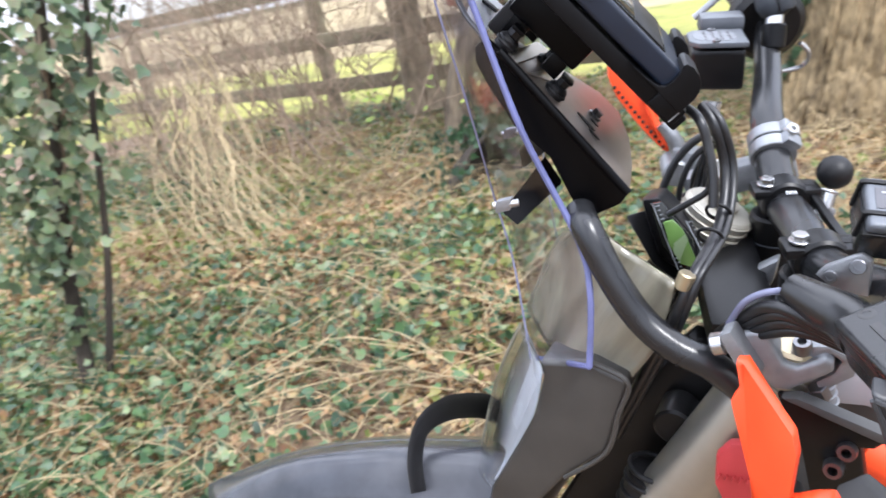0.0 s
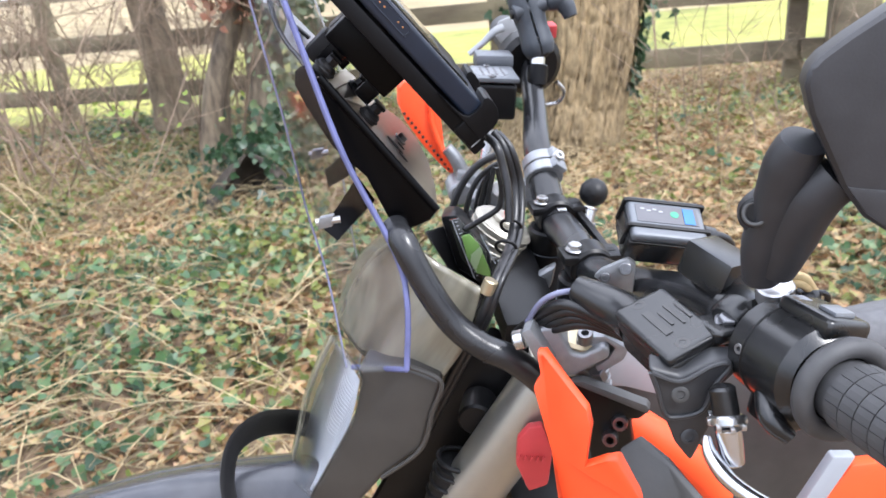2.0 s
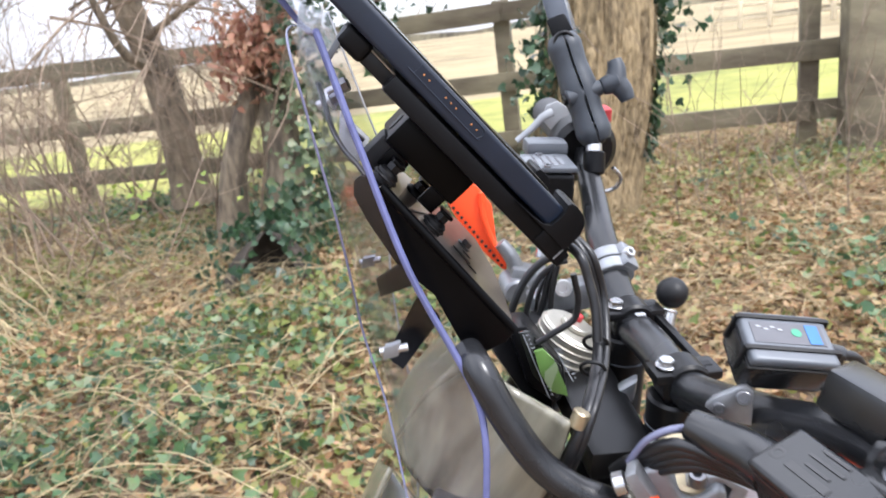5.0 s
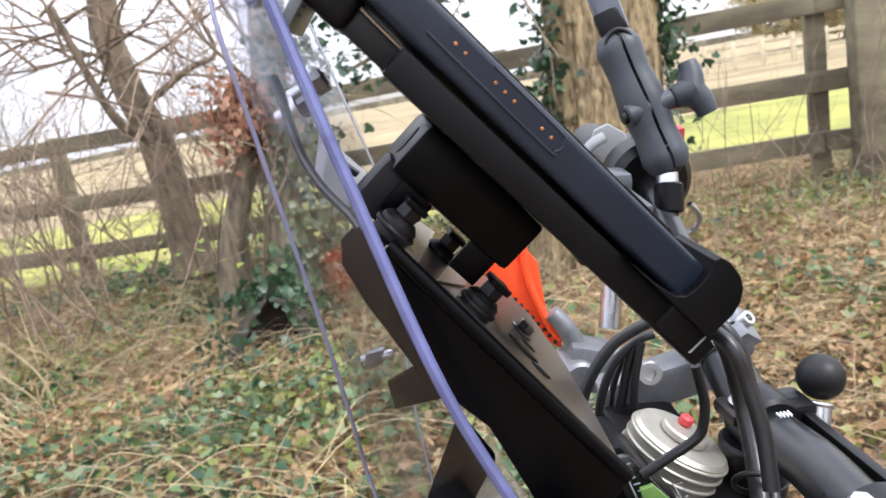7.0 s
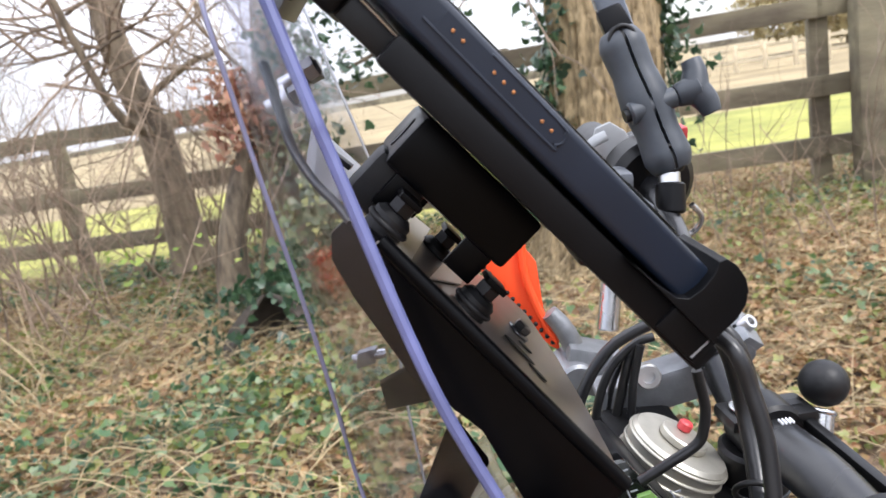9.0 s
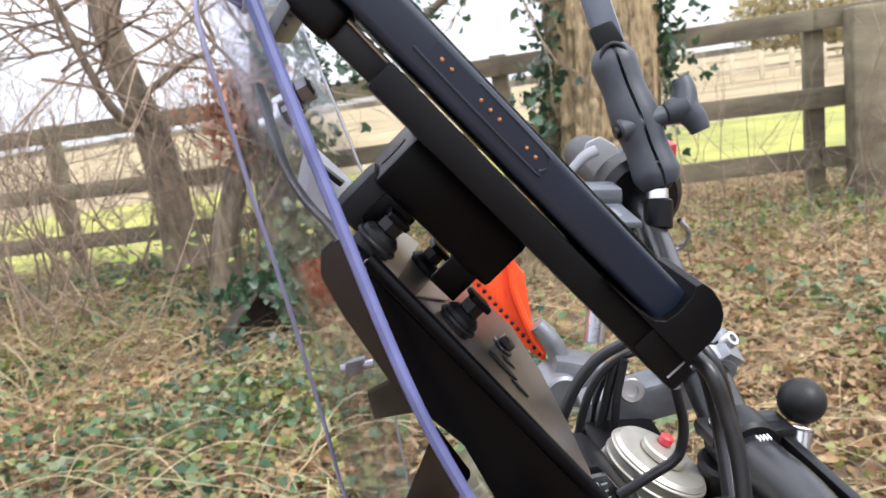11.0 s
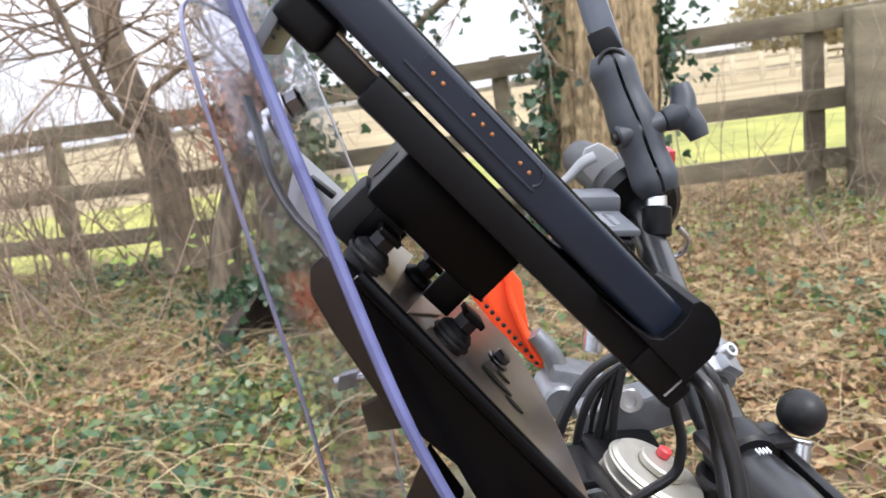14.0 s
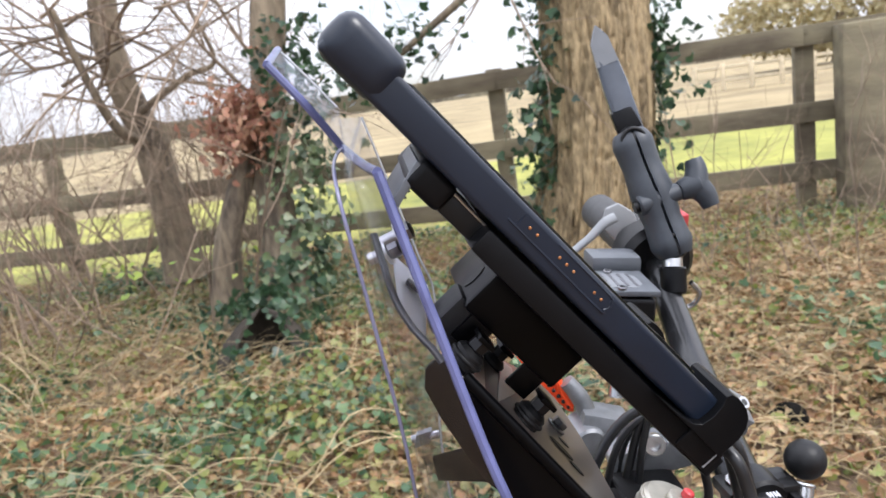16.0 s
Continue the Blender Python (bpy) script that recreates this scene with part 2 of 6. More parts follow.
IVYWALL = leaf_mat("climbing_ivy_leaf", [(0.06, 0.1, 0.055), (0.12, 0.18, 0.09), (0.2, 0.26, 0.13), (0.36, 0.39, 0.24)], 0.45, 0.2)
OLIVE = leaf_mat("yellow_green_leaf", [(0.14, 0.2, 0.045), (0.25, 0.29, 0.07), (0.42, 0.4, 0.15)], 0.55, 0.3)
IVYDARK = leaf_mat("dark_ivy_leaf", [(0.03, 0.06, 0.035), (0.05, 0.11, 0.05), (0.09, 0.16, 0.075)], 0.4)
LITTER = leaf_mat("dead_leaf", [(0.18, 0.09, 0.042), (0.38, 0.23, 0.105), (0.56, 0.37, 0.19), (0.64, 0.49, 0.28)], 0.8, 0.15)
OAKDEAD = leaf_mat("withered_leaf", [(0.3, 0.13, 0.085), (0.5, 0.26, 0.17), (0.65, 0.4, 0.27)], 0.8, 0.2)
STRAWLEAF = leaf_mat("straw_leaf", [(0.4, 0.33, 0.17), (0.55, 0.47, 0.26), (0.62, 0.56, 0.36)], 0.8, 0.3)
PALEWOOD = mat("pale_timber", (0.55, 0.47, 0.33), 0.85, 0, 6, 0.25)
GRASS = leaf_mat("grass_blade", [(0.22, 0.21, 0.075), (0.4, 0.34, 0.14), (0.56, 0.43, 0.24), (0.64, 0.5, 0.31)], 0.7, 0.3)
LIME = leaf_mat("fresh_leaf", [(0.24, 0.36, 0.05), (0.36, 0.44, 0.08)], 0.5, 0.3)


# ---- mesh helpers ----
def V(*a):
    return Vector(a[0]) if len(a) == 1 else Vector(a)


def obj(name, bm, material, thick=0.0, smooth=40):
    me = bpy.data.meshes.new(name)
    bm.normal_update()
    bm.to_mesh(me)
    bm.free()
    me.polygons.foreach_set("use_smooth", [True] * len(me.polygons))
    me.set_sharp_from_angle(angle=radians(smooth))
    for m in material if isinstance(material, (list, tuple)) else [material]:
        me.materials.append(m)
    ob = new(name, me)
    if thick:
        s = ob.modifiers.new("thickness", "SOLIDIFY")
        s.thickness, s.offset = thick, 0
    return ob


def part(name, bm, material, parent, label="", thick=0.0, smooth=40):
    ob = obj(name, bm, material, thick, smooth)
    ob.parent = parent
    if parent:
        ob.matrix_parent_inverse = parent.matrix_world.inverted()
    return tagged(ob, label)


def thing(name, place, label, category, group=""):
    ob = new(name)
    ob.location = place
    ob.matrix_world = Matrix.Translation(place)
    ob.empty_display_size = 0.05
    return tagged(ob, label, category, group)


def spline(pts, n=6):
    """A smooth line through the points."""
    p = [V(q) for q in pts]
    if len(p) < 3:
        return [p[0].lerp(p[-1], i / n) for i in range(n + 1)]
    out = []
    for i in range(len(p) - 1):
        a, b, c, d = p[max(i - 1, 0)], p[i], p[i + 1], p[min(i + 2, len(p) - 1)]
        for k in range(n):
            t = k / n
            out.append(0.5 * (2 * b + (c - a) * t + (2 * a - 5 * b + 4 * c - d) * t * t + (3 * b - a - 3 * c + d) * t ** 3))
    return out + [p[-1]]


def tube(pts, r, seg=12, n=6, bm=None, flat=1.0, side=None):
    """A tube along a smooth line; r is one radius or one for each point."""
    bm = bm or bmesh.new()
    line = spline(pts, n)
    k = len(line) - 1
    rs = [r] * (k + 1) if not isinstance(r, (list, tuple)) else [float(np.interp(i / k * (len(r) - 1), range(len(r)), r)) for i in range(k + 1)]
    ref = V(side) if side else None
    rings = []
    for i, q in enumerate(line):
        d = (line[min(i + 1, k)] - line[max(i - 1, 0)]).normalized()
        if ref is None:
            ref = d.orthogonal()
        u = (ref - d * ref.dot(d)).normalized()
        ref = u
        w = d.cross(u)
        rings.append([bm.verts.new(q + rs[i] * (u * math.cos(a) + flat * w * math.sin(a))) for a in [2 * math.pi * j / seg for j in range(seg)]])
    for a, b in zip(rings, rings[1:]):
        for j in range(seg):
            bm.faces.new((a[j], a[(j + 1) % seg], b[(j + 1) % seg], b[j]))
    bm.faces.new(rings[0][::-1])
    bm.faces.new(rings[-1])
    return bm


def cyl(a, b, r, r2=None, seg=20, bevel=0.0, bm=None):
    new_bm = bm is None
    bm = bm or bmesh.new()
    a, b = V(a), V(b)
    d = (b - a).normalized()
    u = d.orthogonal().normalized()
    w = d.cross(u)
    r2 = r if r2 is None else r2
    steps = [(0, r - bevel), (bevel, r)] if bevel else [(0, r)]
    length = (b - a).length
    steps += [(length - bevel, r2), (length, r2 - bevel)] if bevel else [(length, r2)]
    rings = [[bm.verts.new(a + d * h + q * (u * math.cos(t) + w * math.sin(t))) for t in [2 * math.pi * j / seg for j in range(seg)]] for h, q in steps]
    for p, q in zip(rings, rings[1:]):
        for j in range(seg):
            bm.faces.new((p[j], p[(j + 1) % seg], q[(j + 1) % seg], q[j]))
    bm.faces.new(rings[0][::-1])
    bm.faces.new(rings[-1])
    return bm


def hexbolt(c, d, r, h=0.006, seg=6):
    """A flanged bolt head with a recessed socket."""
    c, d = V(c), V(d).normalized()
    bm = cyl(c, c + d * h * 0.3, r * 1.35, seg=20, bevel=0.0005)
    cyl(c + d * h * 0.3, c + d * h, r, seg=seg, bevel=0.0006, bm=bm)
    return bm


def capbolt(c, d, r, h=0.007):
    c, d = V(c), V(d).normalized()
    u = d.orthogonal().normalized()
    w = d.cross(u)
    bm = bmesh.new()
    prof = [(0, r), (h * 0.85, r), (h, r * 0.88), (h, r * 0.5), (h * 0.45, r * 0.48)]
    rings = []
    for i, (z, q) in enumerate(prof):
        rings.append([bm.verts.new(c + d * z + q * (u * math.cos(t) + w * math.sin(t))) for t in [2 * math.pi * j / 18 for j in range(18)]])
    for a, b in zip(rings, rings[1:]):
        for j in range(18):
            bm.faces.new((a[j], a[(j + 1) % 18], b[(j + 1) % 18], b[j]))
    bm.faces.new(rings[0][::-1])
    bm.faces.new(rings[-1])
    return bm


def bevelled(bm, width, seg=2):
    if width:
        bmesh.ops.bevel(bm, geom=[e for e in bm.edges if e.calc_face_angle(0) > 0.4], offset=width, segments=seg, affect="EDGES", profile=0.6, clamp_overlap=True)
    return bm


def box(c, x, y, z, bevel=0.002, seg=2):
    """A rounded block: its centre and three half-axes."""
    bm = bmesh.new()
    c, x, y, z = V(c), V(x), V(y), V(z)
    v = {}
    for i in (-1, 1):
        for j in (-1, 1):
            for k in (-1, 1):
                v[i, j, k] = bm.verts.new(c + i * x + j * y + k * z)
    for s in (-1, 1):
        bm.faces.new([v[s, -1, -1], v[s, 1, -1], v[s, 1, 1], v[s, -1, 1]])
        bm.faces.new([v[-1, s, -1], v[-1, s, 1], v[1, s, 1], v[1, s, -1]])
        bm.faces.new([v[-1, -1, s], v[1, -1, s], v[1, 1, s], v[-1, 1, s]])
    bmesh.ops.recalc_face_normals(bm, faces=bm.faces)
    return bevelled(bm, bevel, seg)


def prism(pts, push, bevel=0.0015, seg=2):
    """A plate: an outline pushed along a vector."""
    bm = bmesh.new()
    push = V(push)
    a = [bm.verts.new(V(p)) for p in pts]
    b = [bm.verts.new(V(p) + push) for p in pts]
    bm.faces.new(a)
    bm.faces.new(b[::-1])
    for i in range(len(a)):
        j = (i + 1) % len(a)
        bm.faces.new((a[i], b[i], b[j], a[j]))
    bmesh.ops.recalc_face_normals(bm, faces=bm.faces)
    return bevelled(bm, bevel, seg)


def ball(c, r, seg=28, bm=None):
    bm = bm or bmesh.new()
    bmesh.ops.create_uvsphere(bm, u_segments=seg, v_segments=seg // 2, radius=r, matrix=Matrix.Translation(c))
    return bm


def ring(c, axis, big, small, seg=36, bm=None):
    c, axis = V(c), V(axis).normalized()
    u = axis.orthogonal().normalized()
    w = axis.cross(u)
    bm = bm or bmesh.new()
    rows = []
    for i in range(seg):
        t = 2 * math.pi * i / seg
        o = u * math.cos(t) + w * math.sin(t)
        rows.append([bm.verts.new(c + o * (big + small * math.cos(s)) + axis * small * math.sin(s)) for s in [2 * math.pi * j / 12 for j in range(12)]])
    for i in range(seg):
        a, b = rows[i], rows[(i + 1) % seg]
        for j in range(12):
            bm.faces.new((a[j], b[j], b[(j + 1) % 12], a[(j + 1) % 12]))
    return bm


def sheet(rows, n=5, m=5):
    """A smooth surface through rows of points."""
    cols = [spline(r, n) for r in rows]
    grid = [spline([c[i] for c in cols], m) for i in range(len(cols[0]))]
    bm = bmesh.new()
    vs = [[bm.verts.new(p) for p in g] for g in grid]
    for a, b in zip(vs, vs[1:]):
        for i in range(len(a) - 1):
            bm.faces.new((a[i], b[i], b[i + 1], a[i + 1]))
    bmesh.ops.recalc_face_normals(bm, faces=bm.faces)
    return bm


def scatter(name, verts, faces, place, turn, size, material):
    """Many copies of one small template joined in one mesh."""
    verts = np.array(verts, float)
    place, turn, size = np.array(place, float), np.array(turn, float), np.array(size, float)
    k, n = len(place), len(verts)
    co = np.einsum("kij,nj->kni", turn, verts) * size[:, None, None] + place[:, None, :]
    fc = np.array(faces)
    idx = (fc[None] + (np.arange(k) * n)[:, None, None]).reshape(-1)
    me = bpy.data.meshes.new(name)
    me.vertices.add(k * n)
    me.vertices.foreach_set("co", co.reshape(-1))
    c = fc.shape[1]
    me.loops.add(len(idx))
    me.loops.foreach_set("vertex_index", idx.astype(np.int32))
    me.polygons.add(len(idx) // c)
    me.polygons.foreach_set("loop_start", np.arange(0, len(idx), c, dtype=np.int32))
    me.update(calc_edges=True)
    me.materials.append(material)
    return new(name, me)


def turns(rng, k, tilt):
    """Random turns about z, tipped by up to tilt radians."""
    a, b, c = rng.uniform(0, 2 * np.pi, k), rng.normal(0, tilt, k), rng.normal(0, tilt, k)
    z, o = np.zeros(k), np.ones(k)
    rz = np.array([[np.cos(a), -np.sin(a), z], [np.sin(a), np.cos(a), z], [z, z, o]]).transpose(2, 0, 1)
    rx = np.array([[o, z, z], [z, np.cos(b), -np.sin(b)], [z, np.sin(b), np.cos(b)]]).transpose(2, 0, 1)
    ry = np.array([[np.cos(c), z, np.sin(c)], [z, o, z], [-np.sin(c), z, np.cos(c)]]).transpose(2, 0, 1)
    return rx @ ry @ rz


IVY_V = [(0, 0, 0), (0, -0.42, 0.03), (0.38, -0.32, 0.1), (0.5, 0.05, 0.14), (0.24, 0.14, 0.05), (0, 0.62, 0.0), (-0.24, 0.14, 0.05), (-0.5, 0.05, 0.14), (-0.38, -0.32, 0.1)]
IVY_F = [(0, 1, 2), (0, 2, 3), (0, 3, 4), (0, 4, 5), (0, 5, 6), (0, 6, 7), (0, 7, 8), (0, 8, 1)]
OAK_V = [(0, -0.6, 0.1), (0.26, -0.25, 0.16), (0.14, 0.0, 0.02), (0.3, 0.25, 0.2), (0, 0.6, 0.06), (-0.28, 0.22, 0.12), (-0.12, 0.0, -0.02), (-0.24, -0.28, 0.2), (0, 0, -0.02)]
OAK_F = [(8, 0, 1), (8, 1, 2), (8, 2, 3), (8, 3, 4), (8, 4, 5), (8, 5, 6), (8, 6, 7), (8, 7, 0)]
STEM_V = [(-0.5, 0.006, 0), (-0.5, -0.006, 0), (-0.5, 0, 0.01), (0, 0.006, 0.07), (0, -0.006, 0.07), (0, 0, 0.08), (0.5, 0.004, 0), (0.5, -0.004, 0), (0.5, 0, 0.008)]
STEM_F = [(0, 1, 4, 3), (1, 2, 5, 4), (2, 0, 3, 5), (3, 4, 7, 6), (4, 5, 8, 7), (5, 3, 6, 8)]


def ground_z(x, y):
    k = np.clip((np.asarray(y) - 0.9) / 1.9, 0, 1)
    k = k * k * (3 - 2 * k)
    return 0.1 + 0.2 * k + 0.0 * np.asarray(x)


# ---- ground, field and distance ----
rng = np.random.default_rng(4)
bm = bmesh.new()
xs = np.concatenate([[-900, -300, -80, -25], np.linspace(-9, 6, 90), [20, 80, 300, 900]])
ys = np.concatenate([[-400, -60, -12], np.linspace(-3, 7.2, 70), [9, 11, 13, 15, 25, 60, 200, 900]])
grid = [[bm.verts.new((x, y, float(ground_z(x, y)) + (0.035 * noise.noise((x * 1.3, y * 1.3, 0)) + 0.015 * noise.noise((x * 5, y * 5, 3)) if abs(x) < 10 and -3.1 < y < 7.3 else 0))) for y in ys] for x in xs]
for a, b in zip(grid, grid[1:]):
    for i in range(len(ys) - 1):
        f = bm.faces.new((a[i], b[i], b[i + 1], a[i + 1]))
        y = (ys[i] + ys[i + 1]) / 2
        f.material_index = 0 if y < 7.0 else (1 if y < 13.5 else 2)
tagged(obj("ground", bm, [SOIL, FIELD, DRYFIELD]), "leaf-littered verge running into a green and straw meadow", "ground", kind="structure")

bm = bmesh.new()
top = [(-700 + 20 * i, 230 + 25 * math.sin(i), 2.2 + 1.6 * noise.noise((i * 0.7, 2, 0)) + 1.2 * noise.noise((i * 2.3, 5, 0))) for i in range(71)]
for i in range(70):
    a, b = top[i], top[i + 1]
    q = [bm.verts.new(p) for p in ((a[0], a[1], 0), (b[0], b[1], 0), b, a, (a[0], a[1] + 15, a[2] * 0.9), (b[0], b[1] + 15, b[2] * 0.9))]
    bm.faces.new(q[:4])
    bm.faces.new((q[3], q[2], q[5], q[4]))
tagged(obj("backdrop_hedge", bm, HEDGE), "hazy brown winter hedge across the far meadow", "hedge", kind="structure")


g = np.random.default_rng(61)
k = 2600
c = np.array((20.7041, 42.0, 2.9341))
d = g.normal(0, 1, (k, 3))
d *= (g.uniform(0.35, 1, k) ** 0.5 / np.linalg.norm(d, axis=1))[:, None]
far_tree = thing("tree", (float(c[0]), 42, 0.3), "pale straw-coloured willow across the meadow", "tree", "trees across the meadow")
crown = scatter("crown", OAK_V, OAK_F, c + d * np.array([6.5, 3, 2.4]), turns(g, k, 1.0), g.uniform(0.25, 0.7, k), STRAWLEAF)
crown.parent, crown.matrix_parent_inverse = far_tree, far_tree.matrix_world.inverted()
part("trunk", tube([(c[0], 42, 0.2), (c[0] + 0.2, 42, c[2])], [0.35, 0.2], 10), BARKDARK, far_tree)
paddock = thing("paddock_fence", (10.2914, 26.0, -0.0469), "pale timber paddock fence far across the meadow", "fence")
f0, f1 = V((8.6456, 28.0, -0.0191)), V((12.5897, 25.0, -0.0123))
for k in range(6):
    q = f0.lerp(f1, k / 5)
    part("post", box(V(q.x, q.y, 0.75), (0.07, 0, 0), (0, 0.07, 0), (0, 0, 0.5), 0.01), PALEWOOD, paddock)
for z in (0.65, 1.1):
    part("rail", box(V((f0.x + f1.x) / 2, (f0.y + f1.y) / 2, z), (f1 - f0).xy.to_3d() / 2, (0, 0.03, 0), (0, 0, 0.06), 0.01), PALEWOOD, paddock)


# ---- fence ----
def fence_line(x):
    return 5.55 + (2.44 - x) * 0.193


fence = thing("fence", (0, 6, 0.3), "weathered wooden post and rail fence with three rails", "fence")
FDIR = V(-1, 0.193, 0).normalized()
FN = V(0.193, 1, 0).normalized()
posts = [(-13.4, 1.66), (-11.2, 1.64), (-8.9, 1.67), (-6.6, 1.65), (-3.73, 1.66), (-1.7, 1.67), (0.3, 1.66), (2.42, 1.62), (4.6, 1.65)]
for i, (px, pz) in enumerate(posts):
    py = fence_line(px)
    b = box((px, py, (pz + 0.1) / 2), FDIR * 0.062, FN * 0.05, V(0.012 * math.sin(i * 2), 0, (pz - 0.1) / 2), 0.008)
    part("post", b, WOOD, fence)
for i in range(len(posts) - 1):
    for z in (0.61, 1.045, 1.565):
        a, b = posts[i][0], posts[i + 1][0]
        h = 0.07
        pa = V(a, fence_line(a) - 0.07, z + 0.012 * math.sin(i * 3 + z * 9))
        pb = V(b, fence_line(b) - 0.07, z + 0.012 * math.sin(i * 3 + 3 + z * 9))
        part("rail", box((pa + pb) / 2, (pb - pa) / 2 + FDIR * -0.02, FN * 0.02, V(0, 0, h), 0.006), WOOD, fence)
gate_post = thing("gate_post", (2.69, 5.3, 0.3), "thick square weathered wooden gate post", "post")
part("post", box((2.69, 5.3, 0.86), FDIR * 0.14, FN * 0.12, (0.006, 0, 0.74), 0.014), WOOD, gate_post)


# ---- trees ----
def trunk_mesh(pts, rs, seg=28, n=14, rough=0.12, ridge=9, furrow=0.0):
    bm = bmesh.new()
    line = spline(pts, n)
    k = len(line) - 1
    rings = []
    ref = V(1, 0, 0)
    for i, q in enumerate(line):
        d = (line[min(i + 1, k)] - line[max(i - 1, 0)]).normalized()
        u = (ref - d * ref.dot(d)).normalized()
        ref = u
        w = d.cross(u)
        r = float(np.interp(i / k * (len(rs) - 1), range(len(rs)), rs))
        row = []
        for j in range(seg):
            t = 2 * math.pi * j / seg
            e = 1 + rough * noise.noise((math.cos(t) * ridge * 0.4, math.sin(t) * ridge * 0.4, q.z * 1.3)) + rough * 0.6 * noise.noise((math.cos(t) * ridge, math.sin(t) * ridge, q.z * 4 + 7))
            if furrow:
                s = V(math.cos(t) * r * 24, math.sin(t) * r * 24, q.z * 5)
                s += V(0.5 * noise.noise(s * 0.4), 0.5 * noise.noise(s * 0.4 + V(9, 0, 0)), 0)
                e -= furrow * (1 - min(1, abs(noise.noise(s)) * 4.5)) ** 2 + furrow * 0.35 * noise.noise(s * 2.3)
            row.append(bm.verts.new(q + r * e * (u * math.cos(t) + w * math.sin(t))))
        rings.append(row)
    for a, b in zip(rings, rings[1:]):
        for j in range(seg):
            bm.faces.new((a[j], a[(j + 1) % seg], b[(j + 1) % seg], b[j]))
    bm.faces.new(rings[0][::-1])
    bm.faces.new(rings[-1])
    return bm


def twigs(start, direction, length, r, depth, rnd, bm, spread=0.7, droop=0.0):
    """A limb that wanders and forks."""
    pts, q, d = [V(start)], V(start), V(direction).normalized()
    for _ in range(4):
        d = (d + 0.22 * V(rnd.uniform(-1, 1), rnd.uniform(-1, 1), rnd.uniform(-1, 1) - droop)).normalized()
        q = q + d * length / 4
        pts.append(q.copy())
    tube(pts, [r, r * 0.45], 4 if r < 0.008 else 7, 2, bm)
    if depth:
        for k in range(rnd.randint(3, 5)):
            i = rnd.randint(1, 4)
            e = (d + spread * V(rnd.uniform(-1, 1), rnd.uniform(-1, 1), rnd.uniform(-1, 1) - droop)).normalized()
            twigs(pts[i], e, length * rnd.uniform(0.45, 0.75), r * 0.5, depth - 1, rnd, bm, spread, droop)
    return bm


def ivy_on(name, pts, rs, count, parent, angles, size, seed, material=IVY, spread=0.06):
    """Ivy leaves clothing a stretch of trunk, over a range of angles."""
    g = np.random.default_rng(seed)
    line = [V(p) for p in spline(pts, 10)]
    k = len(line) - 1
    place, turn = [], []
    for _ in range(count):
        s = g.uniform(0, 1)
        i = min(int(s * k), k - 1)
        q = line[i].lerp(line[i + 1], s * k - i)
        r = float(np.interp(s * (len(rs) - 1), range(len(rs)), rs)) + abs(g.normal(0.01, spread))
        a = radians(g.uniform(*angles))
        o = V(math.cos(a), math.sin(a), 0)
        place.append(q + o * r)
        m = (o + V(*g.normal(0, 0.45, 3)) + V(0, 0, 0.25)).to_track_quat("Z", "Y").to_matrix() @ Euler((0, 0, g.uniform(0, 6.3))).to_matrix()
        turn.append(np.array(m))
    ob = scatter(name, IVY_V, IVY_F, place, turn, g.uniform(size * 0.6, size * 1.4, count), material)
    ob.parent = parent
    ob.matrix_parent_inverse = parent.matrix_world.inverted()
    return ob


rnd = random.Random(7)
# broad trunk
big = thing("tree", (0.75, 4.45, 0.25), "broad tree with ridged tan bark and ivy up its sides", "tree", "trees by the fence")
BIGP = [(0.52, 4.45, 0.1), (0.66, 4.45, 0.6), (0.78, 4.46, 1.3), (0.83, 4.5, 2.4), (0.84, 4.55, 4.5)]
BIGR = [0.4, 0.32, 0.31, 0.29, 0.27]
part("trunk", trunk_mesh(BIGP, BIGR, 180, 70, 0.07, 22, 0.05), BARK, big)
ivy_on("ivy", BIGP[1:], BIGR[1:], 520, big, (-28, 28), 0.06, 11, IVYDARK, 0.045)
ivy_on("ivy", BIGP[1:], BIGR[1:], 330, big, (165, 222), 0.06, 12, IVYDARK, 0.045)
part("branch", twigs((0.75, 4.3, 2.2), (-0.8, 0, 0.35), 1.6, 0.03, 3, rnd, bmesh.new()), TWIG, big)

# pair of stems with a clump of withered leaves
pair = thing("tree", (-1.5, 4.5, 0.25), "twin-stemmed ivy-clad tree with a clump of withered leaves", "tree", "trees by the fence")
PA = [(-1.14, 4.36, 0.15), (-1.1533, 4.4, 0.5212), (-1.1639, 4.45, 0.8899), (-1.1143, 4.5, 1.4749), (-1.0042, 4.5, 2.0868), (-0.76, 4.6, 3.5044)]
PB = [(-1.53, 4.36, 0.15), (-1.5147, 4.4, 0.6043), (-1.4287, 4.4, 0.9346), (-1.297, 4.45, 1.2425), (-1.1468, 4.5, 1.4795)]
part("trunk", trunk_mesh(PA, [0.24, 0.14, 0.105, 0.1, 0.1, 0.07], 28, 12, 0.2), BARKDARK, pair)
part("stem", trunk_mesh(PB, [0.13, 0.09, 0.07, 0.065, 0.055], 20, 10, 0.2), BARKDARK, pair)
ivy_on("ivy", [(-1.1875, 4.3, 0.0293), (-1.0656, 4.4, 0.716), (-1.0183, 4.5, 1.3637)], [0.26, 0.15, 0.09], 620, pair, (-130, 80), 0.055, 21, IVYWALL, 0.1)
ivy_on("ivy", [(-1.3045, 4.25, 0.0639), (-1.1911, 4.35, 0.4356), (-1.1088, 4.4, 0.7559)], [0.34, 0.22, 0.12], 240, pair, (-170, 60), 0.055, 24, IVYDARK, 0.1)
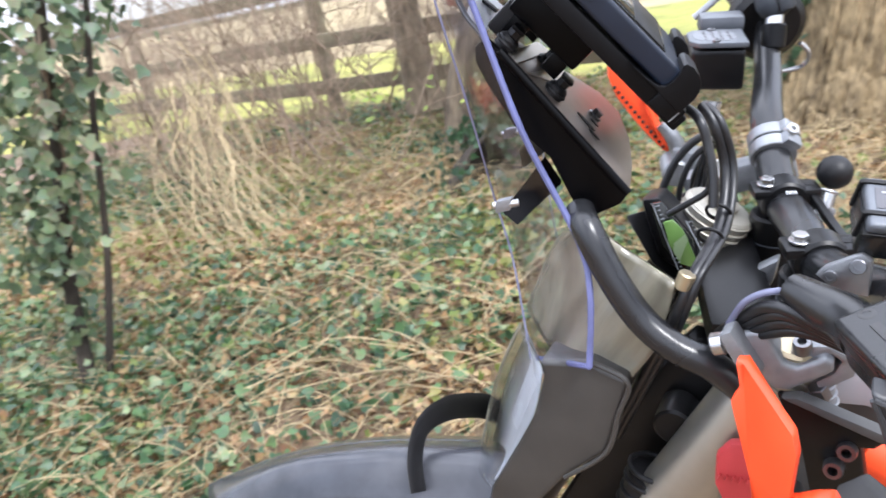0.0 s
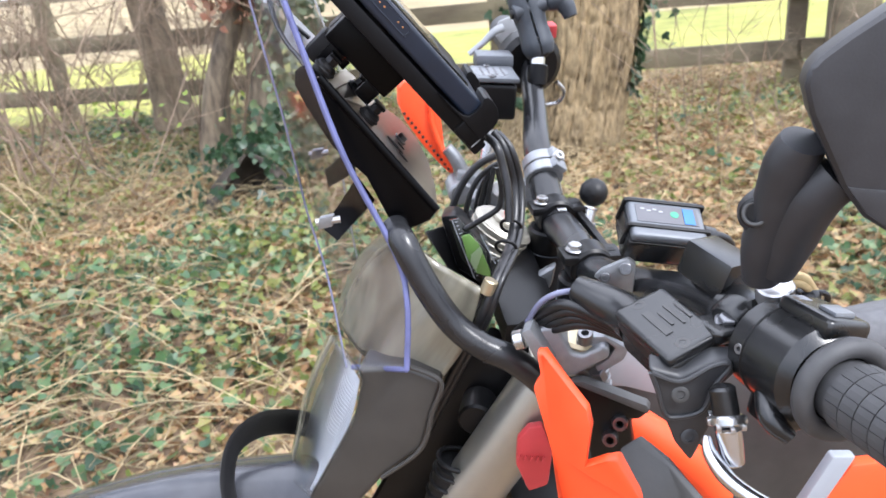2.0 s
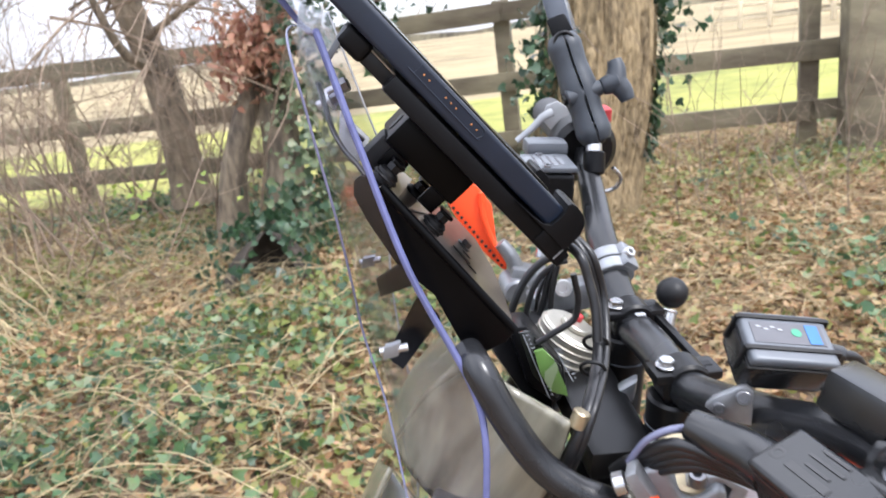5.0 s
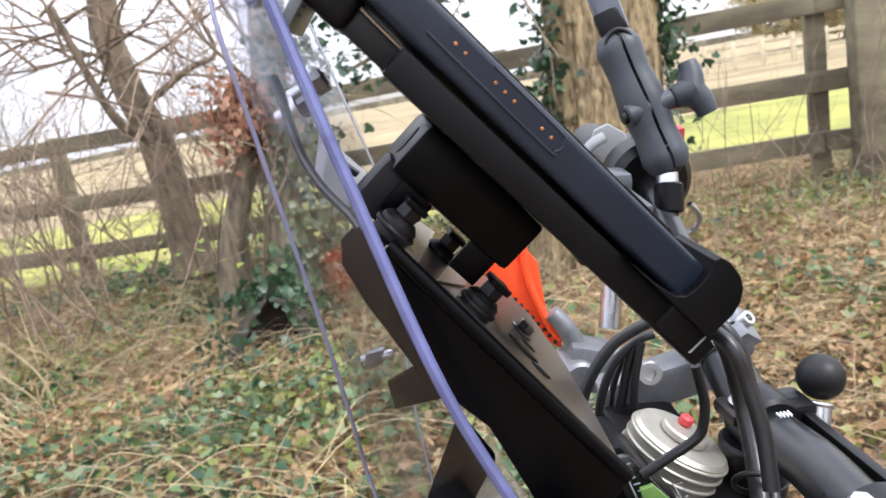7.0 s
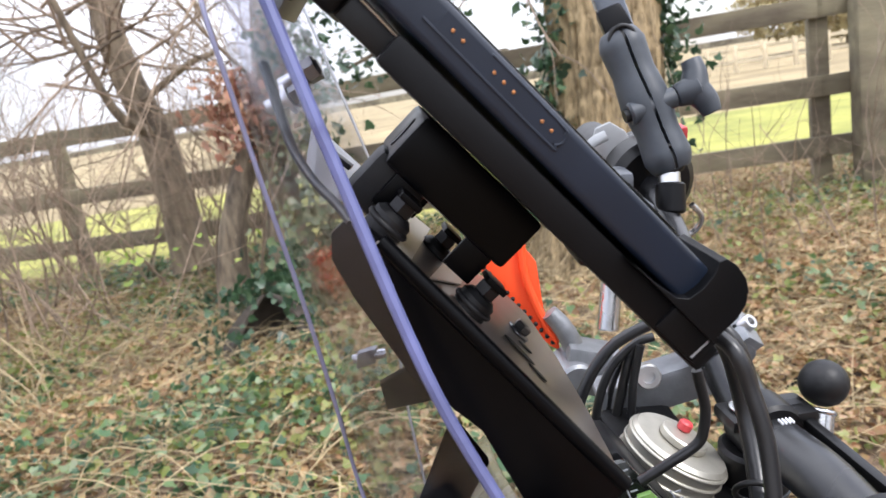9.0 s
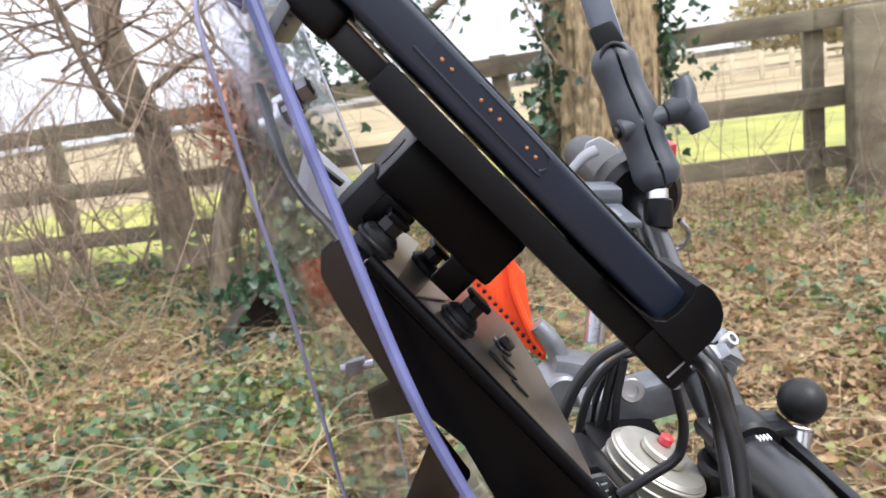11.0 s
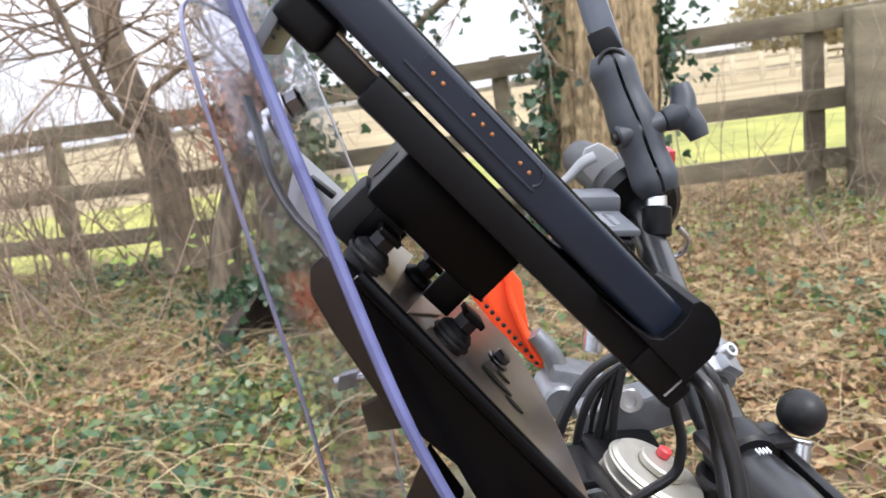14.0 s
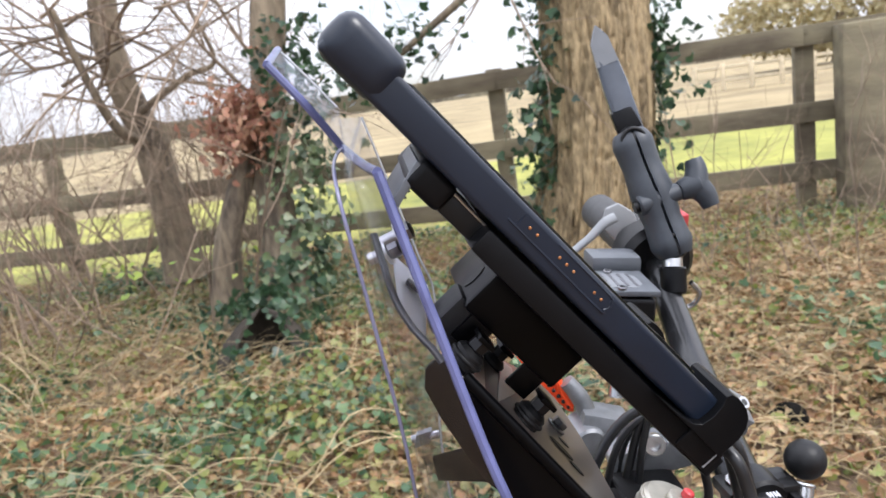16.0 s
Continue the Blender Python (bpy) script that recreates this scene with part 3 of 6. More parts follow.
ivy_on("ivy", [(-1.0838, 4.5, 1.3729), (-0.979, 4.5, 2.0831)], [0.13, 0.12], 120, pair, (-120, 80), 0.05, 23, IVYDARK)
for i in range(9):
    part("branch", twigs(V((-1.0394, 4.5, 1.9078)) + V(0, 0, 0.25 * i - 0.4), (rnd.uniform(-1, 1), rnd.uniform(-0.5, 0.5), 0.5), 1.1, 0.014, 2, rnd, bmesh.new()), TWIG, pair)
g = np.random.default_rng(31)
c0 = np.array((-1.2243, 4.35, 1.5264))
pl = c0 + g.normal(0, 1, (420, 3)) * np.array([0.1, 0.09, 0.11])
clump = scatter("withered_leaves", OAK_V, OAK_F, pl, turns(g, 420, 1.2), g.uniform(0.05, 0.1, 420), OAKDEAD)
clump.parent, clump.matrix_parent_inverse = pair, pair.matrix_world.inverted()

hol = bmesh.new()
walls = []
for side, off in ((0, 0.0), (1, 0.035)):
    rows = []
    for j in range(7):
        z, q = 0.2 + 0.065 * j, (0.22, 0.235, 0.24, 0.225, 0.19, 0.13, 0.02)[j] - off
        rows.append([hol.verts.new((-1.15 + 0.002 * j + max(q, 0.005) * math.cos(t) * (1 + 0.2 * noise.noise((t * 2, z * 5, side))), 3.6 + 0.03 * j + max(q, 0.005) * math.sin(t) * (1 + 0.2 * noise.noise((t * 2, z * 5, 4))), z)) for t in [radians(-18 + 252 * i / 18) for i in range(19)]])
    walls.append(rows)
    for a, b in zip(rows, rows[1:]):
        for i in range(18):
            hol.faces.new((a[i], a[i + 1], b[i + 1], b[i]))
for i in (0, 18):
    for j in range(6):
        hol.faces.new((walls[0][j][i], walls[0][j + 1][i], walls[1][j + 1][i], walls[1][j][i]))
bmesh.ops.recalc_face_normals(hol, faces=hol.faces)
part("root_hollow", hol, STEMDARK, pair, "dark rotten hollow at the foot")
ivy_on("ivy", [(-1.15, 3.6, 0.24), (-1.14, 3.7, 0.5), (-1.14, 3.78, 0.66)], [0.26, 0.24, 0.06], 380, pair, (-65, 275), 0.045, 26, IVYDARK, 0.08)

# evergreen ivy sprays hanging between the trunks
def spray(parent, c, spread, count, seed, material):
    g = np.random.default_rng(seed)
    pl = np.array(c) + g.normal(0, 1, (count, 3)) * np.array(spread)
    ob = scatter("ivy_spray", IVY_V, IVY_F, pl, turns(g, count, 0.9), g.uniform(0.035, 0.075, count), material)
    ob.parent, ob.matrix_parent_inverse = parent, parent.matrix_world.inverted()
    tagged(ob, "dark evergreen ivy leaves", kind="stuff")


spray(pair, (-0.8383, 4.5, 1.7184), (0.13, 0.12, 0.25), 170, 71, IVYDARK)
spray(pair, (-0.6157, 4.6, 1.6554), (0.16, 0.12, 0.1), 90, 72, IVYDARK)
spray(pair, (-0.23, 4.6, 1.8585), (0.14, 0.1, 0.1), 110, 73, IVYDARK)
spray(big, (0.4663, 4.35, 1.5565), (0.07, 0.1, 0.35), 130, 74, IVYDARK)
spray(big, (0.3875, 4.3, 1.1968), (0.1, 0.1, 0.14), 90, 75, IVYDARK)
spray(big, (1.1935, 4.4, 1.5748), (0.08, 0.1, 0.3), 130, 76, IVYDARK)
part("branch", tube([(0.253, 4.6, 2.1329), (-0.1069, 4.6, 1.9042), (-0.3641, 4.6, 1.7493), (-0.6795, 4.55, 1.6314)], [0.028, 0.022, 0.016, 0.008], 9, 5), BARKDARK, pair)

# leaning stem
lean = thing("tree", (-2.9, 5.6, 0.3), "slender leaning tree with bare spreading twigs", "tree", "trees by the fence")
LP = [(-2.2394, 5.6, 0.4432), (-2.2612, 5.6, 0.8431), (-2.2985, 5.6, 1.4433), (-2.3911, 5.55, 1.9445), (-2.3803, 5.5, 2.4797), (-2.0073, 5.3, 4.0135)]
part("trunk", trunk_mesh(LP, [0.17, 0.13, 0.12, 0.11, 0.1, 0.05], 24, 12), BARKDARK, lean)
part("limb", tube([(-2.2782, 5.5, 1.4873), (-2.3867, 5.3, 1.6303), (-2.468, 5.2, 1.9826), (-2.5324, 5.1, 2.4154)], [0.045, 0.03, 0.022], 9, 5), BARKDARK, lean)
part("limb", tube([(-2.322, 5.5, 1.6952), (-1.8608, 5.4, 1.9023), (-1.6416, 5.4, 1.9849), (-1.7212, 5.3, 2.3567)], [0.03, 0.02, 0.012], 8, 5), BARKDARK, lean)
for i in range(23):
    s = V(LP[3]).lerp(V(LP[4]), rnd.random()) if i % 2 else V((-2.5103, 5.15, 2.1686)) + V(rnd.uniform(-0.3, 0.3), 0, rnd.uniform(-0.3, 0.3))
    part("branch", twigs(s, (rnd.uniform(-1, 1), rnd.uniform(-0.6, 0.2), rnd.uniform(-0.3, 0.8)), rnd.uniform(0.8, 1.6), 0.013, 3, rnd, bmesh.new(), 0.8, 0.1), TWIG, lean)

# ivy-covered stem close by
stem = thing("tree", (-2.2, 1.8, 0.18), "thin stem thickly covered in ivy", "tree", "trees by the fence")
SP = [(-2.2475, 1.8, 0.1818), (-2.1159, 1.8, 0.7132), (-1.9327, 1.8, 1.1759), (-1.8012, 1.8, 1.5675), (-1.6261, 1.8, 2.0153)]
part("trunk", trunk_mesh(SP, [0.03, 0.024, 0.022, 0.02, 0.018], 14, 8), STEMDARK, stem)
part("stem", trunk_mesh([(-2.1975, 1.85, 0.203), (-1.9564, 1.85, 0.7509), (-1.7886, 1.85, 1.2414), (-1.6347, 1.85, 1.632)], [0.015, 0.013, 0.011, 0.009], 12, 8), STEMDARK, stem)
ivy_on("ivy", [V(q) + V(-0.06, 0, 0) for q in SP[1:]], [0.02, 0.07, 0.14, 0.17], 1500, stem, (0, 360), 0.045, 41, IVYWALL, 0.11)
ivy_on("ivy", SP[:2], [0.02, 0.03], 130, stem, (0, 360), 0.04, 42, IVYWALL, 0.05)
for k in range(12):
    q = V(SP[1]).lerp(V(SP[3]), k / 12)
    part("tendril", tube([q, q + V(rnd.uniform(-0.12, 0.14), rnd.uniform(-0.08, 0.08), 0.12), q + V(rnd.uniform(-0.2, 0.22), rnd.uniform(-0.1, 0.1), 0.3), q + V(rnd.uniform(-0.25, 0.3), rnd.uniform(-0.1, 0.1), rnd.uniform(0.25, 0.6))], [0.006, 0.004, 0.002], 6, 4), TWIG, stem)


# ---- undergrowth ----
def strew(count, xr, yr, seed, thin=None):
    g = np.random.default_rng(seed)
    x, y = g.uniform(*xr, count), g.uniform(*yr, count)
    if thin is not None:
        v = np.array([noise.noise((a * 0.9, b * 0.9, seed)) for a, b in zip(x, y)])
        keep = g.uniform(-0.55, 0.55, count) < v + thin(x, y)
        x, y = x[keep], y[keep]
    return g, x, y, ground_z(x, y)


g, x, y, z = strew(125000, (-5.5, 3.6), (1.2, 6.6), 51, lambda a, b: np.where(a > 0.7, -0.64, np.where(a > -0.9, -0.36, -0.3)) + np.where((b < 2.3) & (a < 0.3), 0.4, 0.0))
k = len(x)
tagged(scatter("ivy_carpet", IVY_V, IVY_F, np.stack([x, y, z + g.uniform(0.0, 0.13, k)], 1), turns(g, k, 0.6), g.uniform(0.021, 0.054, k), IVY), "carpet of variegated ivy over the bank", "ivy", kind="stuff")
g, x, y, z = strew(80000, (-5.5, 3.6), (1.2, 6.8), 52, lambda a, b: np.where(a > 0.7, 0.35, np.where(b < 2.3, -0.08, 0.22)))
k = len(x)
tagged(scatter("leaf_litter", OAK_V, OAK_F, np.stack([x, y, z + g.uniform(0.0, 0.05, k)], 1), turns(g, k, 0.45), g.uniform(0.026, 0.072, k), LITTER), "fallen brown leaves", "leaves", kind="stuff")
g, x, y, z = strew(24000, (-5.5, 3.8), (1.2, 6.9), 53, lambda a, b: 0.15 + 0.0 * a)
k = len(x)
tagged(scatter("dry_stems", STEM_V, STEM_F, np.stack([x, y, z + g.uniform(0.02, 0.14, k)], 1), turns(g, k, 0.35), g.uniform(0.06, 0.3, k), STRAW), "dry straw-coloured stems and grass", "grass", kind="stuff")
g = np.random.default_rng(54)
k = 26
c = np.array((-1.5082, 3.6, 0.869))
tagged(scatter("fresh_leaves", IVY_V, IVY_F, c + g.normal(0, 1, (k, 3)) * np.array([0.28, 0.2, 0.06]), turns(g, k, 0.5), g.uniform(0.03, 0.06, k), LIME), "bright green fresh leaves on low shoots", "leaves", kind="stuff")

g, x, y, z = strew(60000, (-5.5, 4.2), (1.2, 6.9), 55, lambda a, b: np.where(a > 0.5, 0.45, 0.1))
k = len(x)
tagged(scatter("grass_blades", STEM_V, STEM_F, np.stack([x, y, z + g.uniform(0.0, 0.05, k)], 1), turns(g, k, 0.6), g.uniform(0.05, 0.18, k), GRASS), "short olive and straw grass blades", "grass", kind="stuff")
bm = bmesh.new()
rb = random.Random(15)
for i in range(170):
    x, y = rb.uniform(-3.8, -0.3), rb.uniform(2.0, 5.2)
    z = float(ground_z(x, y))
    a = rb.uniform(0, 6.28)
    L, h = rb.uniform(0.3, 1.2), rb.uniform(0.03, 0.3)
    d = V(math.cos(a), math.sin(a) * 0.6, 0)
    tube([(x, y, z), V(x, y, z + h) + d * L * 0.35, V(x, y, z + h * 0.8) + d * L * 0.7, V(x, y, z + 0.05) + d * L + V(rb.uniform(-0.2, 0.2), rb.uniform(-0.2, 0.2), 0)], [rb.uniform(0.0015, 0.0035), 0.002, 0.001], 5, 4, bm)
tagged(obj("bramble_stems", bm, STRAW), "arching bare bramble stems", "brambles", kind="stuff")
bm = bmesh.new()
for i in range(54):
    x, y = rb.uniform(-5.4, -1.3), rb.uniform(4.2, 6.2)
    twigs((x, y, 0.3), (rb.uniform(-0.6, 0.6), rb.uniform(-0.5, 0.3), 1), rb.uniform(0.7, 1.5), 0.010, 3, rb, bm, 0.9)
for i in range(26):
    twigs((rb.uniform(-4.2, -1.6), rb.uniform(3.2, 4.6), 0.28), (rb.uniform(-0.7, 0.7), rb.uniform(-0.4, 0.3), 0.9), rb.uniform(0.6, 1.2), 0.006, 3, rb, bm, 1.0)
for i in range(34):
    twigs((rb.uniform(1.0, 4.2), rb.uniform(3.6, 5.3), 0.28), (rb.uniform(-0.35, 0.35), rb.uniform(-0.3, 0.3), 1), rb.uniform(0.35, 0.95), 0.005, 1 if i % 3 else 2, rb, bm, 0.7)
tagged(obj("bare_scrub", bm, TWIG), "tangle of bare brown twigs before the fence", "scrub", kind="stuff")

bm = bmesh.new()
BEND = [V((-2.8973, 3.7, 1.1084)), V((-2.7264, 3.4, 0.7194)), V((-2.3796, 3.1, 0.361)), V((-1.8769, 2.8, 0.1224)), V((-1.329, 2.5, 0.013))]
for i in range(84):
    w = rb.uniform(0.4, 2.2)
    o = V(rb.gauss(0, 0.10), rb.gauss(0, 0.15), rb.gauss(0, 0.06))
    line = [q + o * w + V(rb.gauss(0, 0.12), rb.gauss(0, 0.1), rb.gauss(0, 0.07)) for q in BEND]
    a, b = rb.choice([0, 0, 1, 2]), rb.choice([3, 4, 5, 5])
    if b - a < 2:
        a = 0
    tube(line[a:b], [rb.uniform(0.0025, 0.0055), 0.003, 0.0014], 5, 5, bm)
for i in range(34):
    x, y = rb.uniform(-2.6, -0.7), rb.uniform(1.5, 2.6)
    z, a, L = float(ground_z(x, y)), rb.uniform(-0.9, 0.5), rb.uniform(0.35, 1.0)
    d = V(math.cos(a), math.sin(a) * 0.7, 0)
    tube([V(x, y, z + 0.05), V(x, y, z + rb.uniform(0.08, 0.2)) + d * L * 0.4, V(x, y, z + rb.uniform(0.06, 0.16)) + d * L * 0.75, V(x, y, z + 0.06) + d * L], [0.0022, 0.0018, 0.001], 5, 4, bm)
tagged(obj("bramble_tangle", bm, STRAW), "tangled pale dead bramble stems falling over the bank", "brambles", kind="stuff")
g, x, y, z = strew(26000, (-5.5, 3.0), (1.4, 6.6), 57, lambda a, b: -0.08 + 0.0 * a)
k = len(x)
tagged(scatter("low_weeds", IVY_V, IVY_F, np.stack([x, y, z + g.uniform(0.02, 0.12, k)], 1), turns(g, k, 0.6), g.uniform(0.018, 0.05, k), OLIVE), "patches of low yellow-green weeds", "weeds", kind="stuff")
# Near-black mound added in place of a burrow hole; its dark is painted.
hole_mound = trunk_mesh([V(0.977, 2.504, 0.24), V(0.977, 2.504, 0.31), V(0.985, 2.504, 0.345)], [0.075, 0.06, 0.015], 24, 5, 0.5, 8)
tagged(obj("molehill", hole_mound, HOLEDARK), "black mound standing in for a dark burrow hole in the bank", "molehill")
g, x, y, z = strew(30000, (-6.5, 6.0), (-2.6, 1.3), 81, lambda a, b: 0.1 + 0.0 * a)
k = len(x)
tagged(scatter("roadside_litter", OAK_V, OAK_F, np.stack([x, y, z + g.uniform(0.0, 0.03, k)], 1), turns(g, k, 0.4), g.uniform(0.025, 0.065, k), LITTER), "brown leaves round the parked motorcycle", "leaves", kind="stuff")
g, x, y, z = strew(26000, (-6.5, 6.0), (-2.6, 1.3), 82, lambda a, b: 0.0 * a)
k = len(x)
tagged(scatter("roadside_grass", STEM_V, STEM_F, np.stack([x, y, z + g.uniform(0.0, 0.03, k)], 1), turns(g, k, 0.5), g.uniform(0.05, 0.16, k), GRASS), "short straw and olive grass round the motorcycle", "grass", kind="stuff")


# ---- motorcycle ----
BR = V(-0.15, 0.97, 0.18).normalized()
BU = V(0.12, -0.17, 0.98)
BU = (BU - BR * BU.dot(BR)).normalized()
BF = BU.cross(BR)
bike = thing("motorcycle", (0.15, 0.6, 0.1), "black and orange enduro motorcycle parked on a leafy verge", "motorcycle")

# handlebar with its clamps
BOLT_A, BOLT_B = V(0.158, 0.618, 1.248), V(0.174, 0.528, 1.238)
bd = (BOLT_A - BOLT_B).normalized()
bup = (BU - bd * BU.dot(bd)).normalized()
bside = bd.cross(bup)
CA, CB = (q + bside * 0.013 - bup * 0.013 for q in (BOLT_A, BOLT_B))
BAR = [(0.2725, 0.235, 1.2619), (0.2667, 0.2836, 1.2573), (0.2576, 0.3214, 1.2549), (0.2456, 0.3674, 1.2543), (0.232, 0.4128, 1.251), (0.2124, 0.4568, 1.2372), CB - bd * 0.012, (CA + CB) / 2, CA + bd * 0.01, (0.1621, 0.6924, 1.2771), (0.1658, 0.7548, 1.3043), (0.1677, 0.826, 1.3406), (0.1714, 0.886, 1.3649)]
bar = part("handlebar", tube(BAR, [0.011, 0.011, 0.011, 0.011, 0.0115, 0.013, 0.014, 0.014, 0.014, 0.0135, 0.012, 0.011, 0.011], 24, 8), GLOSS, bike, "gloss black tapered handlebar")
for c, q in ((CA, BOLT_A), (CB, BOLT_B)):
    clamp = part("bar_clamp", cyl(c - bd * 0.011, c + bd * 0.011, 0.0178, seg=28, bevel=0.002), BLACK, bike)
    part("riser", cyl(c - bup * 0.01 - bside * 0.004, c - bup * 0.085 - bside * 0.004, 0.019, 0.0175, 28, 0.002), BLACK, clamp)
    part("riser_band", ring(c - bup * 0.032 - bside * 0.004, bup, 0.0188, 0.0008, 28), ARMGREY, clamp)
    part("ear", box(c + bup * 0.0085, bd * 0.011, bside * 0.024, bup * 0.0038, 0.003), BLACK, clamp)
    part("bolt", hexbolt(q, bup, 0.0052, 0.006), SILVER, clamp)
    part("slot", box(c + bup * 0.0122 + bside * 0.012, bside * 0.007, bd * 0.0028, bup * 0.0005, 0), RUBBER, clamp)
mid = (CA + CB) / 2
part("clamp_bridge", box(mid + bside * 0.0185 + bup * 0.005, bd * 0.05, bside * 0.0028, bup * 0.003, 0.001), BLACK, bike)
for k in range(4):
    part("scale_mark", box(CA - bd * 0.018 + bup * 0.0138 + bside * (0.002 * k - 0.003), bd * 0.0022, bside * 0.0003, bup * 0.0006, 0), WHITEPL, bar)
sc = V(BAR[9]).lerp(V(BAR[8]), 0.35)
sd = (V(BAR[9]) - V(BAR[8])).normalized()
collar = part("bar_collar", cyl(sc - sd * 0.0115, sc - sd * 0.0006, 0.0178, seg=28, bevel=0.0008), ALU, bike, "split aluminium collar")
part("collar_half", cyl(sc + sd * 0.0006, sc + sd * 0.0115, 0.0178, seg=28, bevel=0.0008), ALU, collar)
cu = V(0.75, -0.35, 0.55)
cu = (cu - sd * cu.dot(sd)).normalized()
for k in (-1, 1):
    part("collar_ear", box(sc + sd * 0.006 * k + cu * 0.0165, sd * 0.0053, cu * 0.005, sd.cross(cu) * 0.008, 0.0012), ALU, collar)
part("bolt", capbolt(sc + cu * 0.019 - sd.cross(cu) * 0.003, (0.5, -0.6, 0.6), 0.0048), SILVER, collar)

# far control end
rx = V(0.0245, -0.006, -0.002)
rlid = V(0.124, 0.768, 1.338)
master = part("brake_reservoir", box(rlid - BU * 0.021, rx * 0.94, BR * 0.0195, BU * 0.019, 0.005, 3), BLACK, bike, "black front brake reservoir")
lid = part("lid", prism([rlid + rx * u + BR * 0.021 * v for u, v in ((-1, -0.6), (-0.7, -1), (1, -1), (1, 1), (-0.7, 1), (-1, 0.6))], BU * 0.005, 0.0016), LIDGREY, master, "grey lid with fine print")
part("label", prism([rlid + BU * 0.0048 + rx * u + BR * 0.021 * v for u, v in ((-0.8, -0.35), (-0.55, -0.7), (0.4, -0.7), (0.65, -0.35), (0.65, 0.35), (0.4, 0.7), (-0.55, 0.7), (-0.8, 0.35))], BU * 0.0006, 0.0002), LABELDIM, lid)
for i in range(4):
    for j in range(3):
        part("print", box(rlid + BU * 0.0056 + rx * (-0.4 + 0.28 * i) + BR * 0.0085 * (j - 1), rx * 0.045, BR * 0.0034, BU * 0.0002, 0), LABELINK, lid)
for k in (-1, 1):
    part("screw", capbolt(rlid + BU * 0.005 - rx * 0.08 + BR * 0.0165 * k, BU, 0.0036, 0.002), STEEL, lid)
part("lever_pivot", box(rlid + V(0.004, 0.035, 0.012), rx * 0.8, BR * 0.012, BU * 0.008, 0.004), LIDGREY, master)
part("line_fitting", cyl(rlid + V(-0.004, -0.012, -0.052), rlid + V(-0.012, -0.02, -0.085), 0.0075, seg=18, bevel=0.001), SILVER, master)
far = V(BAR[11])
part("switch_drum", cyl(far - BR * 0.012, far + BR * 0.02, 0.034, seg=30, bevel=0.006), BLACK, bike)
part("kill_switch", box(far + V(0.022, 0.0, 0.032), (0.007, 0, 0), BR * 0.01, BU * 0.007, 0.002), RED, bike, "red switch")
part("brake_line", tube([far + V(0.028, -0.01, -0.022), far + V(0.036, -0.005, -0.034), far + V(0.03, 0, -0.046), far + V(0.012, 0, -0.048)], 0.0024, 10), SILVER, bike)
part("throttle_grip", cyl(far + BR * 0.02, far + BR * 0.14, 0.018, seg=24, bevel=0.003), GRIPRUB, bike)
guard = part("far_handguard", prism([(0.0306, 0.75, 1.3367), (0.0365, 0.75, 1.3435), (0.0453, 0.75, 1.3394), (0.0579, 0.75, 1.3286), (0.0699, 0.75, 1.3091), (0.0703, 0.75, 1.2879), (0.0705, 0.75, 1.2717), (0.0788, 0.75, 1.2582), (0.0774, 0.75, 1.2423), (0.0717, 0.75, 1.2459), (0.0589, 0.75, 1.2617), (0.047, 0.75, 1.2791), (0.0341, 0.75, 1.3016), (0.0289, 0.75, 1.3179)], (-0.004, 0.014, 0.004), 0.002), ORANGE, bike, "orange plastic hand guard")
part("guard_fold", tube([(0.061, 0.748, 1.3232), (0.0607, 0.748, 1.2988), (0.0696, 0.748, 1.2642), (0.076, 0.748, 1.2506)], 0.0028, 8, 4), ORANGE, guard)
part("guard_strut", tube([(0.0732, 0.745, 1.2732), (0.0799, 0.745, 1.2631), (0.0852, 0.745, 1.2505), (0.0867, 0.745, 1.2354), (0.0836, 0.745, 1.225)], [0.006, 0.007, 0.0075, 0.008, 0.009], 14), ALU, guard)
for i in range(13):
    part("vent_hole", ball(V((0.0332, 0.747, 1.3117)).lerp(V((0.0728, 0.747, 1.2504)), i / 12), 0.0017, 10), BLACK, guard)
part("lever", tube([(0.1027, 0.845, 1.3529), (0.119, 0.845, 1.3636), (0.1327, 0.845, 1.3746), (0.143, 0.845, 1.3783)], [0.0035, 0.004, 0.005, 0.005], 12, 6, None, 0.6), LABELGREY, bike, "grey brake lever blade")
part("deflector", prism([(0.1333, 0.865, 1.3683), (0.1384, 0.865, 1.3834), (0.1506, 0.865, 1.387), (0.1625, 0.865, 1.3774), (0.1752, 0.865, 1.3465), (0.1538, 0.865, 1.3387)], (0, 0.006, 0), 0.002), LABELGREY, bike)
part("clutch_knuckle", box((0.0964, 0.7437, 1.2303), (0.018, 0, -0.006), (0, 0.016, 0), (0.004, 0, 0.016), 0.004), ALU, bike)
part("knuckle_joint", cyl(V((0.083, 0.7333, 1.23)) - BR * 0.01, V((0.083, 0.7333, 1.23)) + BR * 0.02, 0.013, seg=20, bevel=0.002), ALU, bike)

